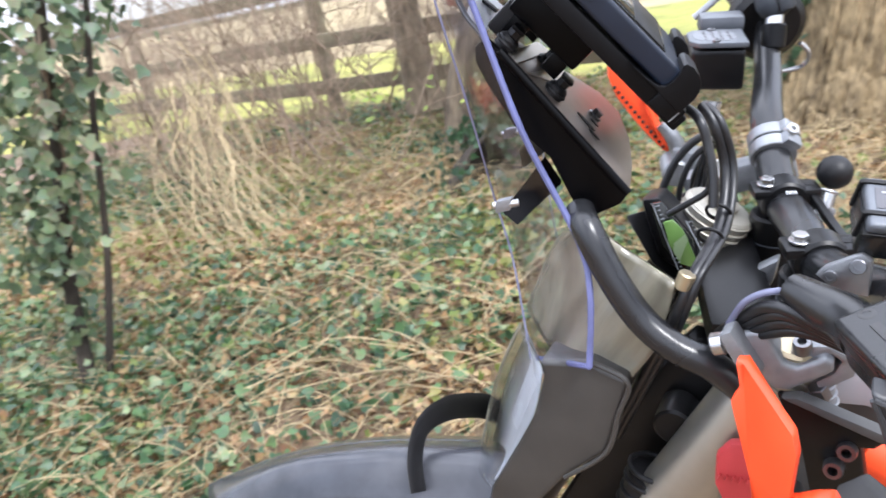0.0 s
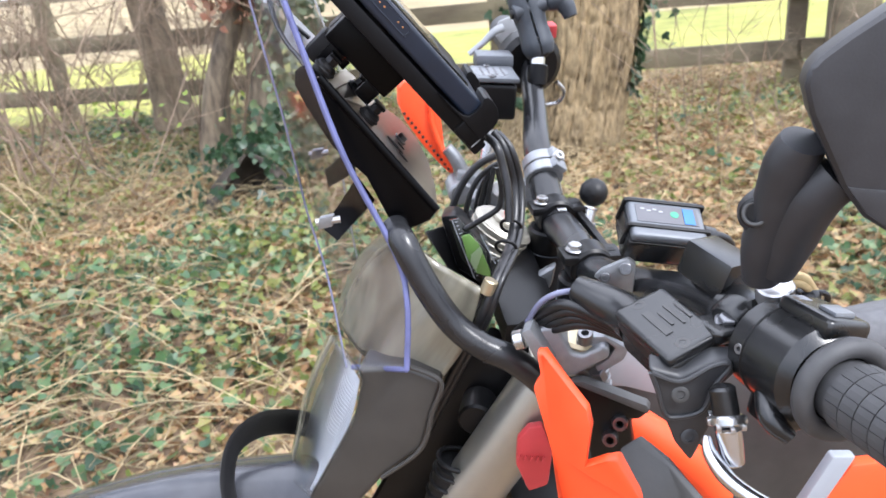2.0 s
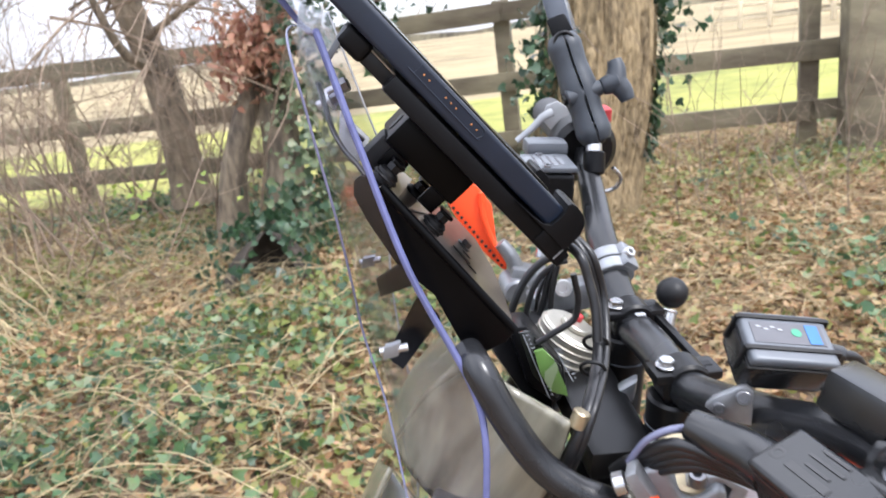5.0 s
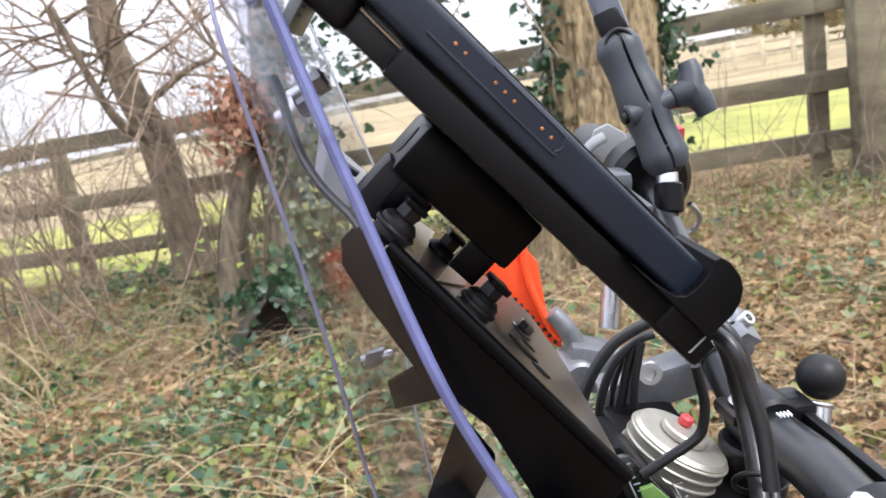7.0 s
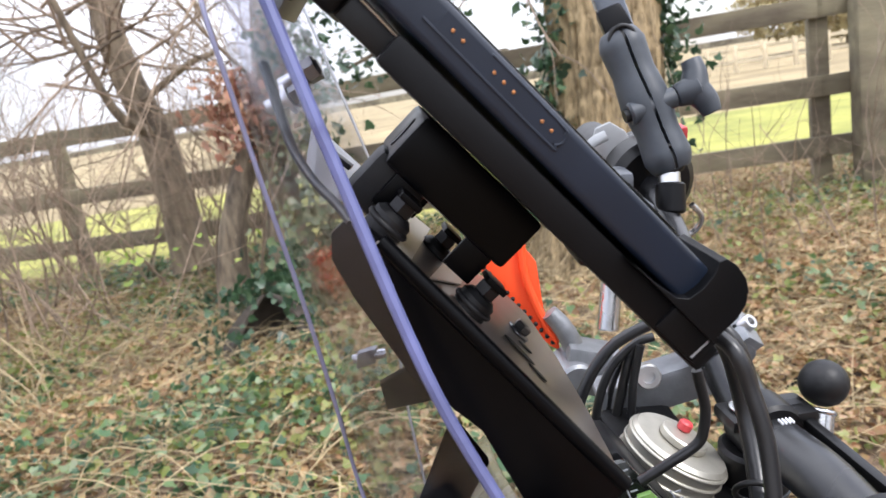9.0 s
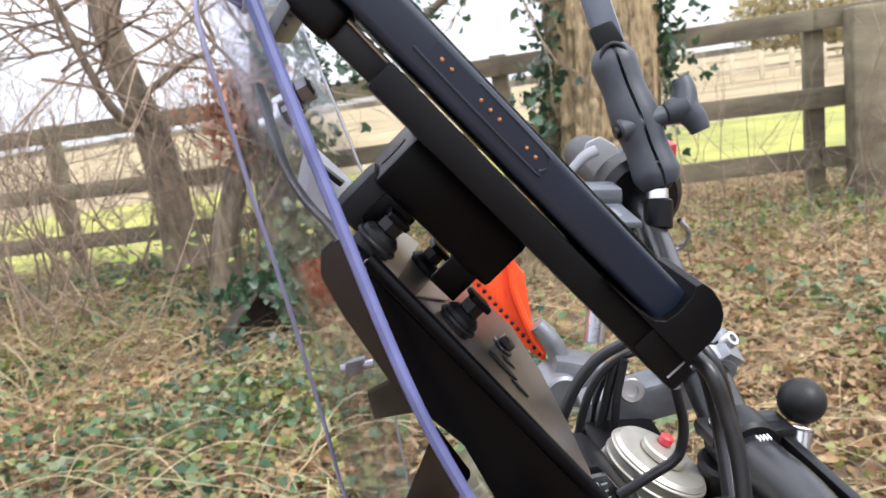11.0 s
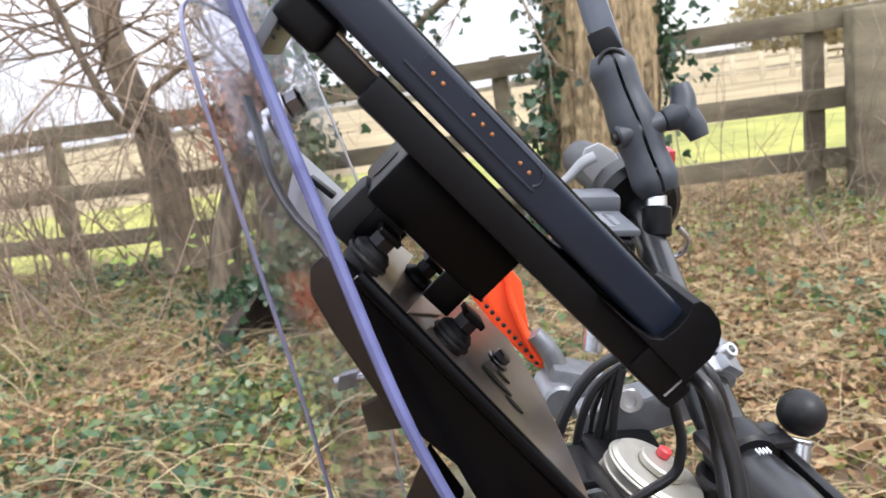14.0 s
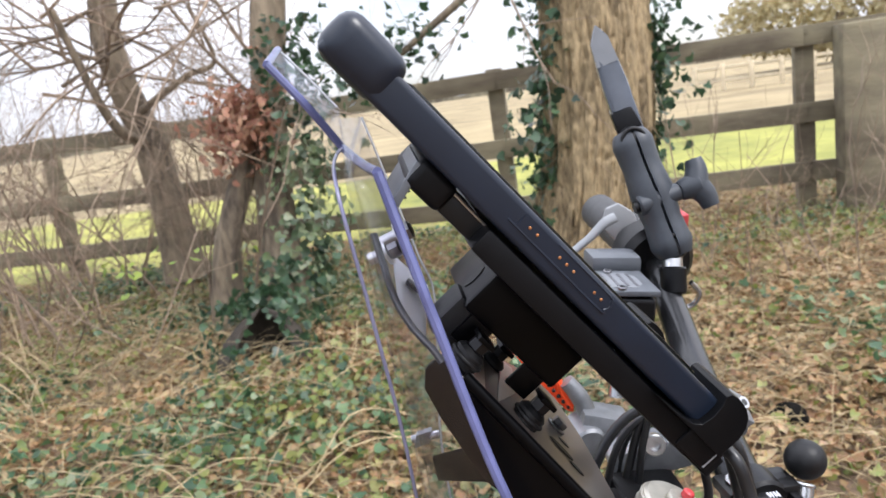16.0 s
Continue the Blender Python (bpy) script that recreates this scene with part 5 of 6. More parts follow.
part("brass_tie", cyl((0.1094, 0.459, 1.2495), (0.1048, 0.459, 1.2396), 0.0052, seg=14, bevel=0.0008), BRASS, bike, "brass cable crimp")
part("cable", tube([(0.1203, 0.555, 1.3009), (0.1211, 0.555, 1.2948), (0.1224, 0.555, 1.2839), (0.121, 0.555, 1.274), (0.1172, 0.555, 1.2663), (0.1034, 0.555, 1.2585), (0.091, 0.555, 1.2519)], 0.0024, 10), CABLE, bike)
for k, (a, b) in enumerate(((0.35, 0.39), (0.6, 0.63))):
    q = V((0.1335, 0.5347, 1.2817)).lerp(V((0.1131, 0.4672, 1.2426)), a)
    part("cable_tie", ring(q, V((0.1131, 0.4672, 1.2426)) - V((0.1335, 0.5347, 1.2817)), 0.0075, 0.0012, 20), BLACK, bike)

# inner dark parts, fork guard, reflector
part("headstock_panel", prism([(0.0515, 0.5515, 1.1031), (0.0958, 0.5291, 1.1628), (0.1493, 0.5187, 1.1436), (0.1187, 0.5187, 1.0914), (0.0728, 0.5291, 0.9964), (-0.0195, 0.5291, 1.0027)], (0.01, 0.02, 0.005), 0.004), BLACK, bike)
part("horn", cyl(V((0.0879, 0.493, 1.1126)) + V(0.004, 0.03, 0.0), (0.0879, 0.493, 1.1126), 0.0145, seg=28, bevel=0.002), BLACK, bike)
part("fork_boot", tube([(0.0702, 0.4878, 1.0754), (0.061, 0.4878, 1.0505), (0.0511, 0.4878, 1.0218)], 0.017, 20), RUBBER, bike)
for i in range(4):
    part("boot_ring", ring(V((0.0721, 0.4878, 1.0809)) + (V((0.0511, 0.4878, 1.0218)) - V((0.0721, 0.4878, 1.0809))) * 0.18 * i, (0.3, 0.1, 1), 0.017, 0.002, 24), RUBBER, bike)
part("reflector", prism([(0.1189, 0.4403, 1.1313), (0.1275, 0.4403, 1.1414), (0.1376, 0.4403, 1.1421), (0.1439, 0.4403, 1.1197), (0.1394, 0.4403, 1.0897), (0.1245, 0.4403, 1.0846), (0.1167, 0.4403, 1.1092)], (0, 0.008, 0), 0.003), RED, bike, "red embossed fork reflector")
for i in range(5):
    part("emboss", box((0.1282, 0.4386, 1.1171), (0.0008, 0, 0.002), (0, 0.0012, 0), (0.0006, 0, -0.0005), 0), RED, bike).location = V(0.0042 * (i - 2), 0, -0.0005 * i)
part("near_handguard", prism([(0.1336, 0.4073, 1.2207), (0.1374, 0.4073, 1.2184), (0.159, 0.3674, 1.2022), (0.1599, 0.3616, 1.1936), (0.156, 0.3616, 1.1676), (0.1662, 0.3558, 1.1751), (0.1744, 0.3558, 1.1769), (0.1867, 0.3441, 1.151), (0.1885, 0.3441, 1.1192), (0.1466, 0.3616, 1.1053), (0.1407, 0.3674, 1.1385), (0.1378, 0.379, 1.1669), (0.1299, 0.4018, 1.1991), (0.1351, 0.404, 1.2061)], (0.003, 0.006, 0.002), 0.002), ORANGE, bike, "orange plastic hand guard")
part("guard_insert", prism([(0.1755, 0.3616, 1.174), (0.1905, 0.3732, 1.1741), (0.2077, 0.3732, 1.1562), (0.2245, 0.3558, 1.1384), (0.2253, 0.3558, 1.1146), (0.1878, 0.3441, 1.1279), (0.1869, 0.3465, 1.1502)], (0.002, 0.006, 0.002), 0.002), GREYPL, bike)
part("frame_tube", tube([(0.2023, 0.4878, 1.112), (0.2243, 0.4878, 1.0946), (0.2513, 0.4878, 1.071), (0.2794, 0.4878, 1.0355)], 0.015, 18), ORANGE, bike, "orange painted frame tube")
stay = part("guard_stay", prism([(0.154, 0.436, 1.1825), (0.2077, 0.436, 1.1568), (0.2101, 0.436, 1.1516), (0.2039, 0.436, 1.1464), (0.1969, 0.436, 1.1465), (0.1997, 0.436, 1.1215), (0.1716, 0.436, 1.1037), (0.1664, 0.436, 1.143)], (0.003, 0.006, -0.001), 0.0015), BLACK, bike, "black steel guard stay")
part("stay_flange", prism([(0.1554, 0.428, 1.1841), (0.1645, 0.428, 1.1843), (0.2068, 0.428, 1.1623), (0.2091, 0.428, 1.1585), (0.2076, 0.428, 1.155)], (0.003, 0.009, 0.0), 0.0016), GREYPL, stay)
part("frame_panel", prism([(0.1938, 0.53, 1.1441), (0.2166, 0.53, 1.1498), (0.2358, 0.53, 1.1341), (0.2399, 0.53, 1.1012), (0.212, 0.53, 1.1115), (0.1888, 0.53, 1.1132)], (0.002, 0.01, 0.0), 0.003), GREYDECAL, bike, "pale grey panel below the yoke")
part("yoke_clamp", prism([(0.1629, 0.57, 1.2068), (0.1594, 0.57, 1.1914), (0.1506, 0.57, 1.175), (0.1352, 0.57, 1.1572), (0.1274, 0.57, 1.1649), (0.1435, 0.57, 1.1969)], (0.003, 0.012, 0.002), 0.003), ALU, bike, "bright alloy yoke clamp")
for q in ((0.194, 0.4326, 1.141), (0.1866, 0.4293, 1.1307)):
    part("socket_bolt", capbolt(V(q) + V(0, 0.02, 0), (-0.2, -0.95, 0.25), 0.0056, 0.024), STEEL, bike)
part("tank_side", prism([(0.1603, 0.5515, 1.095), (0.2432, 0.5515, 1.1172), (0.4095, 0.5515, 1.1046), (0.4706, 0.5515, 1.0663), (0.4935, 0.5515, 0.9018), (0.1648, 0.5515, 0.9232)], (0.0, 0.05, 0.0), 0.01), GREYPL, bike)
part("shroud_white", prism([(0.3293, 0.4568, 1.0417), (0.3557, 0.4672, 1.0793), (0.3725, 0.4672, 1.0781), (0.3426, 0.4568, 1.0354)], (0, 0.01, 0), 0.002), GREYDECAL, bike, "pale grey shroud edge")
part("shroud", prism([(0.3429, 0.4568, 1.0408), (0.37, 0.4672, 1.0704), (0.4382, 0.4775, 1.0656), (0.444, 0.4672, 0.9853), (0.3298, 0.4513, 1.0079)], (0, 0.012, 0), 0.003), ORANGE, bike, "orange tank shroud")
part("seat", sheet([
    [(0.3988, 0.5964, 1.1257), (0.4373, 0.5964, 1.1339), (0.523, 0.5964, 1.1438)],
    [(0.3726, 0.5403, 1.1485), (0.4018, 0.5291, 1.1597), (0.479, 0.5291, 1.1636)],
    [(0.3741, 0.5187, 1.1266), (0.3993, 0.5084, 1.1308), (0.4726, 0.5084, 1.1252)]], 5, 5), SEAT, bike, "grey grained seat cover", 0.01)
part("front_wheel", ring(V(-0.35, 0.62, 0.44), BR, 0.32, 0.05, 48), RUBBER, bike)
part("rear_wheel", ring(V(1.1, 0.78, 0.43), BR, 0.28, 0.065, 48), RUBBER, bike)
part("engine", box(V(0.45, 0.66, 0.55), (0.2, 0, 0), BR * 0.12, (0, 0, 0.22), 0.04), ALU, bike)
part("tail", box(V(0.85, 0.72, 0.98), (0.4, 0.05, 0.03), BR * 0.1, (0, 0, 0.05), 0.03), SEAT, bike)

# ---- ball mount ----
mount = thing("ball_mount", (0.2, 0.61, 1.235), "black rubber ball on a zinc stud at the bar clamp", "ball mount", "ball mounts")
part("ball", ball(V(0.205, 0.63, 1.25), 0.0126, 36), RUBBER, mount)
part("stud", cyl(V(0.2, 0.622, 1.237), V(0.193, 0.613, 1.218), 0.0062, seg=18, bevel=0.0006), SILVER, mount)
part("nut", cyl(V(0.1965, 0.6175, 1.228), V(0.194, 0.6145, 1.2215), 0.0085, seg=6, bevel=0.0006), SILVER, mount)
part("stud_flange", ring(V(0.2, 0.6225, 1.2375), (0.35, 0.4, 0.85), 0.0058, 0.0016, 20), SILVER, mount)


# ---- mirrors on ball arms ----
def socket_arm(a, b, r, parent, knob_at, knob_way):
    """Two clamped half shells with a wing knob."""
    a, b = V(a), V(b)
    d = (b - a).normalized()
    s = V(knob_way).normalized()
    s = (s - d * s.dot(d)).normalized()
    L = (b - a).length
    for k in (-1, 1):
        pts = [a + d * (L * t) + s * k * r * 0.14 for t in (-0.09, 0.02, 0.25, 0.5, 0.75, 0.98, 1.09)]
        shell = tube(pts, [r * 0.58, r * 0.84, r * 0.74, r * 0.88, r * 0.74, r * 0.82, r * 0.56], 20, 4)
        for v in shell.verts:
            q = (v.co - a).dot(s) * k
            if q < r * 0.06:
                v.co += s * k * (r * 0.06 - q)
        part("arm_half", shell, ARMGREY, parent)
    kb = V(knob_at)
    part("bolt_boss", cyl(kb - s * r * 2.1, kb - s * r * 0.1, r * 0.5, r * 0.42, 20, 0.0015), ARMGREY, parent)
    part("spring_bolt", cyl(kb - s * r * 2.3, kb + s * 0.002, r * 0.28, seg=14), BLACK, parent)
    knob = part("wing_knob", cyl(kb - s * r * 0.1, kb + s * r * 0.8, r * 0.46, r * 0.62, 20, 0.001), ARMGREY, parent)
    for k in (-1, 1):
        part("wing", tube([kb + s * r * 0.7, kb + s * r * 0.95 + d * k * r * 0.6, kb + s * r * 1.0 + d * k * r * 1.15], [r * 0.6, r * 0.5, r * 0.38], 14), ARMGREY, knob)
    for q in (a, b):
        part("ball_slot", ring(q + (V(0, -1, 0) - d * d.dot(V(0, -1, 0))).normalized() * r * 0.55, (0, -1, 0), r * 0.5, r * 0.1, 28), RUBBER, parent)


far_mirror = thing("bar_mirror", (0.172, 0.785, 1.335), "dark folding mirror on a grey socket arm seen edge-on", "mirror", "handlebar mirrors")
f0, f1 = V((0.1758, 0.79, 1.3593)), V((0.1552, 0.81, 1.4463))
part("post", cyl((0.1716, 0.7798, 1.3314), (0.1743, 0.787, 1.3507), 0.0078, seg=18, bevel=0.001), SILVER, far_mirror)
part("base", cyl((0.1709, 0.7798, 1.3219), (0.174, 0.785, 1.3431), 0.0105, seg=20, bevel=0.0015), PLASTIC, far_mirror)
part("ball", ball(f0, 0.0125), RUBBER, far_mirror)
part("ball", ball(f1, 0.0125), RUBBER, far_mirror)
socket_arm(f0, f1, 0.0178, far_mirror, (0.1879, 0.795, 1.4028), V((0.2125, 0.795, 1.4048)) - V((0.177, 0.795, 1.4131)))
part("head", prism([(0.1372, 0.825, 1.5437), (0.1468, 0.825, 1.5336), (0.1581, 0.82, 1.4974), (0.1667, 0.81, 1.4541), (0.1463, 0.81, 1.4495), (0.1389, 0.82, 1.4862), (0.1319, 0.825, 1.5275)], (0.012, 0.07, 0.0), 0.003), BLADE, far_mirror)
part("head_foot", prism([(0.158, 0.812, 1.4745), (0.1675, 0.809, 1.4535), (0.1458, 0.809, 1.4485), (0.1398, 0.812, 1.4705)], (0.012, 0.07, 0.0), 0.003), PLASTIC, far_mirror)
part("head_tip", prism([(0.1374, 0.8238, 1.5425), (0.1464, 0.8238, 1.5332), (0.1532, 0.8212, 1.5125), (0.1352, 0.8212, 1.508), (0.1324, 0.8235, 1.5275)], (0.0, 0.0012, 0.0), 0.0), LABELDIM, far_mirror)

near_mirror = thing("bar_mirror", (0.255, 0.38, 1.26), "black mirror case on a rubbery socket arm", "mirror", "handlebar mirrors")
mhead = part("head", prism([(0.2396, 0.3052, 1.3932), (0.2406, 0.3052, 1.4001), (0.2452, 0.3052, 1.405), (0.2562, 0.3052, 1.4126), (0.2721, 0.3052, 1.4221), (0.2875, 0.3052, 1.4305), (0.3243, 0.3052, 1.43), (0.3343, 0.3052, 1.3194), (0.3043, 0.3052, 1.3194), (0.2817, 0.3052, 1.326), (0.2694, 0.3052, 1.3345), (0.259, 0.3052, 1.3486), (0.2492, 0.3052, 1.3685), (0.2429, 0.3052, 1.3815)], (0.01, 0.03, -0.002), 0.005, 3), MIRRORPL, near_mirror)
part("lower_facet", prism([(0.2601, 0.3045, 1.35), (0.2782, 0.3035, 1.3465), (0.2995, 0.3035, 1.3443), (0.303, 0.3035, 1.3225), (0.2806, 0.3035, 1.3285), (0.2698, 0.3035, 1.3368)], (0.002, 0.008, 0), 0.0016), MIRRORPL, mhead)
part("arm", tube([(0.2451, 0.3465, 1.2915), (0.2444, 0.3418, 1.3113), (0.2457, 0.3348, 1.3339), (0.2467, 0.3279, 1.3549), (0.2496, 0.3236, 1.3661)], [0.0115, 0.0145, 0.0145, 0.0145, 0.0125], 26, 6, None, 0.8), MIRRORPL, near_mirror)
part("arm_half", tube([(0.2483, 0.3395, 1.2973), (0.2512, 0.3325, 1.3186), (0.2557, 0.3258, 1.3387), (0.2643, 0.3214, 1.3499)], [0.009, 0.0122, 0.0132, 0.012], 22), MIRRORPL, near_mirror)
part("knob_boss", cyl((0.2475, 0.347, 1.327), (0.2352, 0.3325, 1.3302), 0.0128, 0.0108, 28, 0.003), MIRRORPL, near_mirror)
knob = part("knob", cyl(V((0.2347, 0.3348, 1.3286)) + V(0.008, 0.012, 0), (0.2333, 0.330, 1.3315), 0.0082, 0.0074, 24, 0.0015), RUBBER, near_mirror)
part("knob_socket", ring((0.2332, 0.3297, 1.3316), (-0.5, -0.8, 0.4), 0.0052, 0.0011, 24), GREYPL, knob)
part("stud", cyl((0.2535, 0.3511, 1.2843), (0.255, 0.3534, 1.2747), 0.0095, seg=22, bevel=0.001), SILVER, near_mirror)
part("clamp_block", box((0.2404, 0.4018, 1.2738), rl * 0.02, V(0.012, 0.012, -0.004), V(0.003, -0.002, 0.011), 0.003), CONTROL, near_mirror)

elastic = thing("elastic_loop", (0.2691, 0.3616, 1.2774), "tan elastic loop with a black toggle on the bar", "elastic")
for k in (0, 1):
    part("loop", tube([(0.2535, 0.3674, 1.2761), V((0.262, 0.3558, 1.2829)) + V(0, 0, 0.003 * k), V((0.27, 0.3558, 1.2803)) + V(0, 0, 0.004 * k), V((0.2769, 0.3616, 1.2725)) + V(0.002 * k, 0, 0)], 0.0024, 10), TAN, elastic)
part("toggle", ball((0.2745, 0.3604, 1.2706), 0.0068, 18), GLOSS, elastic)
part("toggle_ring", ring((0.2805, 0.3604, 1.2687), (0, 1, 0.2), 0.0048, 0.0016, 18), GLOSS, elastic)

# ---- small electronic unit on the bar ----
unit = thing("control_unit", (0.22, 0.47, 1.27), "small black sealed electronic box with a blue and green label", "control box")
ux = V(0.97, 0.06, -0.21).normalized()
uz = V(0.12, -0.48, 0.87)
uz = (uz - ux * uz.dot(ux)).normalized()
uy = uz.cross(ux)
uc = V(0.223, 0.461, 1.276)
part("body", box(uc - uz * 0.0055, ux * 0.0255, uy * 0.018, uz * 0.0115, 0.006, 3), CONTROL, unit)
part("lid", box(uc + uz * 0.0075, ux * 0.0248, uy * 0.0174, uz * 0.0036, 0.003, 3), LIDGREY, unit, "grey satin lid")
for k in (-0.52, 0.78):
    part("strap", box(uc + uy * 0.0168 * k + uz * 0.0112, ux * 0.0262, uy * 0.0014, uz * 0.0012, 0.0008), RUBBER, unit, "black rubber strap")
    for e in (-1, 1):
        part("strap_end", box(uc + uy * 0.0168 * k + uz * 0.002 + ux * 0.0262 * e, ux * 0.0011, uy * 0.0014, uz * 0.0098, 0.0008), RUBBER, unit)
part("groove", box(uc + uz * 0.0042, ux * 0.0258, uy * 0.0183, uz * 0.0006, 0.0004), RUBBER, unit)
part("label", box(uc + uz * 0.0112 + uy * 0.0022, ux * 0.0205, uy * 0.0072, uz * 0.0003, 0), LABELINK, unit)
for i in range(4):
    part("print", box(uc + uz * 0.0116 - ux * (0.016 - 0.004 * i) + uy * (0.006 - 0.0015 * (i % 2)), ux * 0.0013, uy * 0.0006, uz * 0.0002, 0), LABELGREY, unit)
part("blue_panel", box(uc + uz * 0.0116 + uy * 0.0022 + ux * 0.0145, ux * 0.0036, uy * 0.0066, uz * 0.0003, 0), BLUEINK, unit)
part("green_mark", cyl(uc + uz * 0.0112 + uy * 0.003 + ux * 0.005, uc + uz * 0.0118 + uy * 0.003 + ux * 0.005, 0.0028, seg=16), GREENINK, unit)
part("plug", cyl(uc + ux * 0.026, uc + ux * 0.036 - uz * 0.002, 0.006, seg=16, bevel=0.001), CONTROL, unit)
part("lead", tube([uc + ux * 0.034, uc + ux * 0.045 - uz * 0.003, uc + ux * 0.052 - uz * 0.012, uc + ux * 0.05 - uz * 0.03], 0.0032, 10), CABLE, unit)
part("foot", cyl(uc - uz * 0.015, uc - uz * 0.024, 0.006, seg=16), CONTROL, unit)
part("bar_bracket", prism([(0.1762, 0.448, 1.2515), (0.1808, 0.448, 1.256), (0.1982, 0.4458, 1.2636), (0.2025, 0.4458, 1.2585), (0.2011, 0.4458, 1.2381), (0.1856, 0.4469, 1.2422)], (0.002, 0.005, 0.0), 0.0008), ALU, unit, "small alloy bar bracket")
part("bracket_bolt", capbolt((0.1833, 0.4458, 1.2511), (-0.2, -0.95, 0.25), 0.0036, 0.003), STEEL, unit)
part("bracket_bolt", capbolt((0.1962, 0.4436, 1.2575), (-0.2, -0.95, 0.25), 0.0042, 0.003), STEEL, unit)

# ---- bracket tower ----
tower = thing("bracket_tower", (0.05, 0.53, 1.27), "satin black folded metal bracket carrying the screen and tablet", "bracket")
part("side_plate", prism([(-0.0083, 0.4872, 1.3955), (-0.0011, 0.4872, 1.4003), (0.0075, 0.4852, 1.391), (0.0752, 0.4847, 1.2928), (0.0697, 0.4847, 1.2866), (0.0468, 0.4775, 1.2801), (0.0298, 0.4827, 1.3219), (0.0094, 0.4852, 1.3436), (-0.0047, 0.4872, 1.3723), (-0.0098, 0.4872, 1.3869)], (0.001, 0.0035, 0.0005), 0.0012), SHEET, tower)
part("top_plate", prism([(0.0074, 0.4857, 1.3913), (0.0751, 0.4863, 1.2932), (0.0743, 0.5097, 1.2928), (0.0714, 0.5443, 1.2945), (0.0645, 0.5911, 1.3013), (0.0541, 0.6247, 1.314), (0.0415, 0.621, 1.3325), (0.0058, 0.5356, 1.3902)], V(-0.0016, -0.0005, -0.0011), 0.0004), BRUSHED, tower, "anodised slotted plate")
part("fold", tube([(0.0073, 0.4862, 1.3908), (0.0751, 0.4868, 1.293)], 0.003, 12), SHEET, tower)
pn = V(0.8223, 0.0395, 0.5677)
pd = (V(0.0751, 0.4863, 1.2932) - V(0.0074, 0.4857, 1.3913)).normalized()
pw = pn.cross(pd)


def oval(c, long, wide):
    """A dark slot: a long rounded outline lying in the plate."""
    return prism([V(c) + pn * 0.0002 + pd * (long * math.cos(t)) + pw * (wide * math.sin(t)) for t in [2 * math.pi * k / 20 for k in range(20)]], pn * 0.0004, 0)


for q, long, wide in (((0.0465, 0.5266, 1.3319), 0.0085, 0.0032), ((0.052, 0.5199, 1.3243), 0.005, 0.0022), ((0.049, 0.5419, 1.3271), 0.004, 0.002)):
    part("slot", oval(q, long, wide), RUBBER, tower)
part("plate_bolt", hexbolt((0.0472, 0.5562, 1.3288), pn, 0.0042, 0.005), STEEL, tower)
# Thin pale quads paint the sky's reflection on the upper plate.
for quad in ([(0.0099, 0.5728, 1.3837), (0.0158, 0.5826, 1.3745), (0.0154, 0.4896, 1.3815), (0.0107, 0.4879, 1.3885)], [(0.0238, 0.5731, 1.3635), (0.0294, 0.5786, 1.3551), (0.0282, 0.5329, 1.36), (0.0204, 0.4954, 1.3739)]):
    part("sheen_patch", prism(quad, -pn * 0.0008, 0), PLATESHEEN, tower, "pale patch painting the sky's reflection on the plate")
# White base paints the sky that the fin's sheet mirrors.
part("front_fin", prism([(-0.0234, 0.5628, 1.4304), (-0.0087, 0.574, 1.4084), (-0.0087, 0.5348, 1.4027), (-0.0072, 0.4954, 1.4024), (-0.0175, 0.5078, 1.4148)], (0.0, 0.0018, -0.001), 0.0004), WHITEPL, tower, "sheet fin with the sky's reflection painted white")
part("fin_slot", box((-0.0121, 0.546, 1.4149), V(0.0042, 0.0, -0.0045), V(0.0, 0.003, 0.0), V(0.0008, 0, 0.0008), 0.0004), BLACK, tower)
part("fin_edge", tube([(-0.0221, 0.5026, 1.452), (-0.0198, 0.4996, 1.4395), (-0.0168, 0.4954, 1.4251), (-0.0109, 0.4903, 1.4132), (-0.0039, 0.4872, 1.404), (-0.0004, 0.4852, 1.3982)], 0.0034, 12, 6, None, 0.45, (0, 1, 0)), ARMGREY, tower)
for q in ((-0.0091, 0.518, 1.4486), (-0.0154, 0.518, 1.4418)):
    b = part("screen_bolt", cyl(V(q) + V(-0.013, 0, -0.004), V(q) + V(0.002, 0.0, 0.001), 0.0028, seg=16, bevel=0.0006), SILVER, tower)
    part("washer", cyl(V(q) + V(-0.005, 0, -0.0017), V(q) + V(-0.0035, 0, -0.0012), 0.0058, seg=20), SILVER, b)
    part("nut", cyl(V(q) + V(-0.0035, 0, -0.0012), V(q) + V(0.0015, 0, 0.0006), 0.0046, seg=6, bevel=0.0005), STEEL, b)
for quad in ([(-0.0235, 0.5964, 1.2981), (0.0086, 0.5515, 1.325), (0.0126, 0.5403, 1.3105), (-0.0223, 0.5964, 1.284)], [(-0.0015, 0.4672, 1.292), (0.0173, 0.5187, 1.3118), (0.0291, 0.5084, 1.2957), (0.0069, 0.4672, 1.283)]):
    part("screen_arm", prism(quad, (0.0, 0.002, 0.0015), 0.0004), SHEET, tower)
for q in ((-0.026, 0.5908, 1.3154), (0.0041, 0.4557, 1.3017)):
    c = part("clip", box(V(q), (0.0045, 0.002, 0.0), (0, 0.003, 0), (0.001, 0, 0.004), 0.001), ALU, tower)
    part("clip_bolt", cyl(V(q) + V(-0.007, -0.001, 0), V(q) + V(0.009, 0.002, 0), 0.0024, seg=12), SILVER, c)

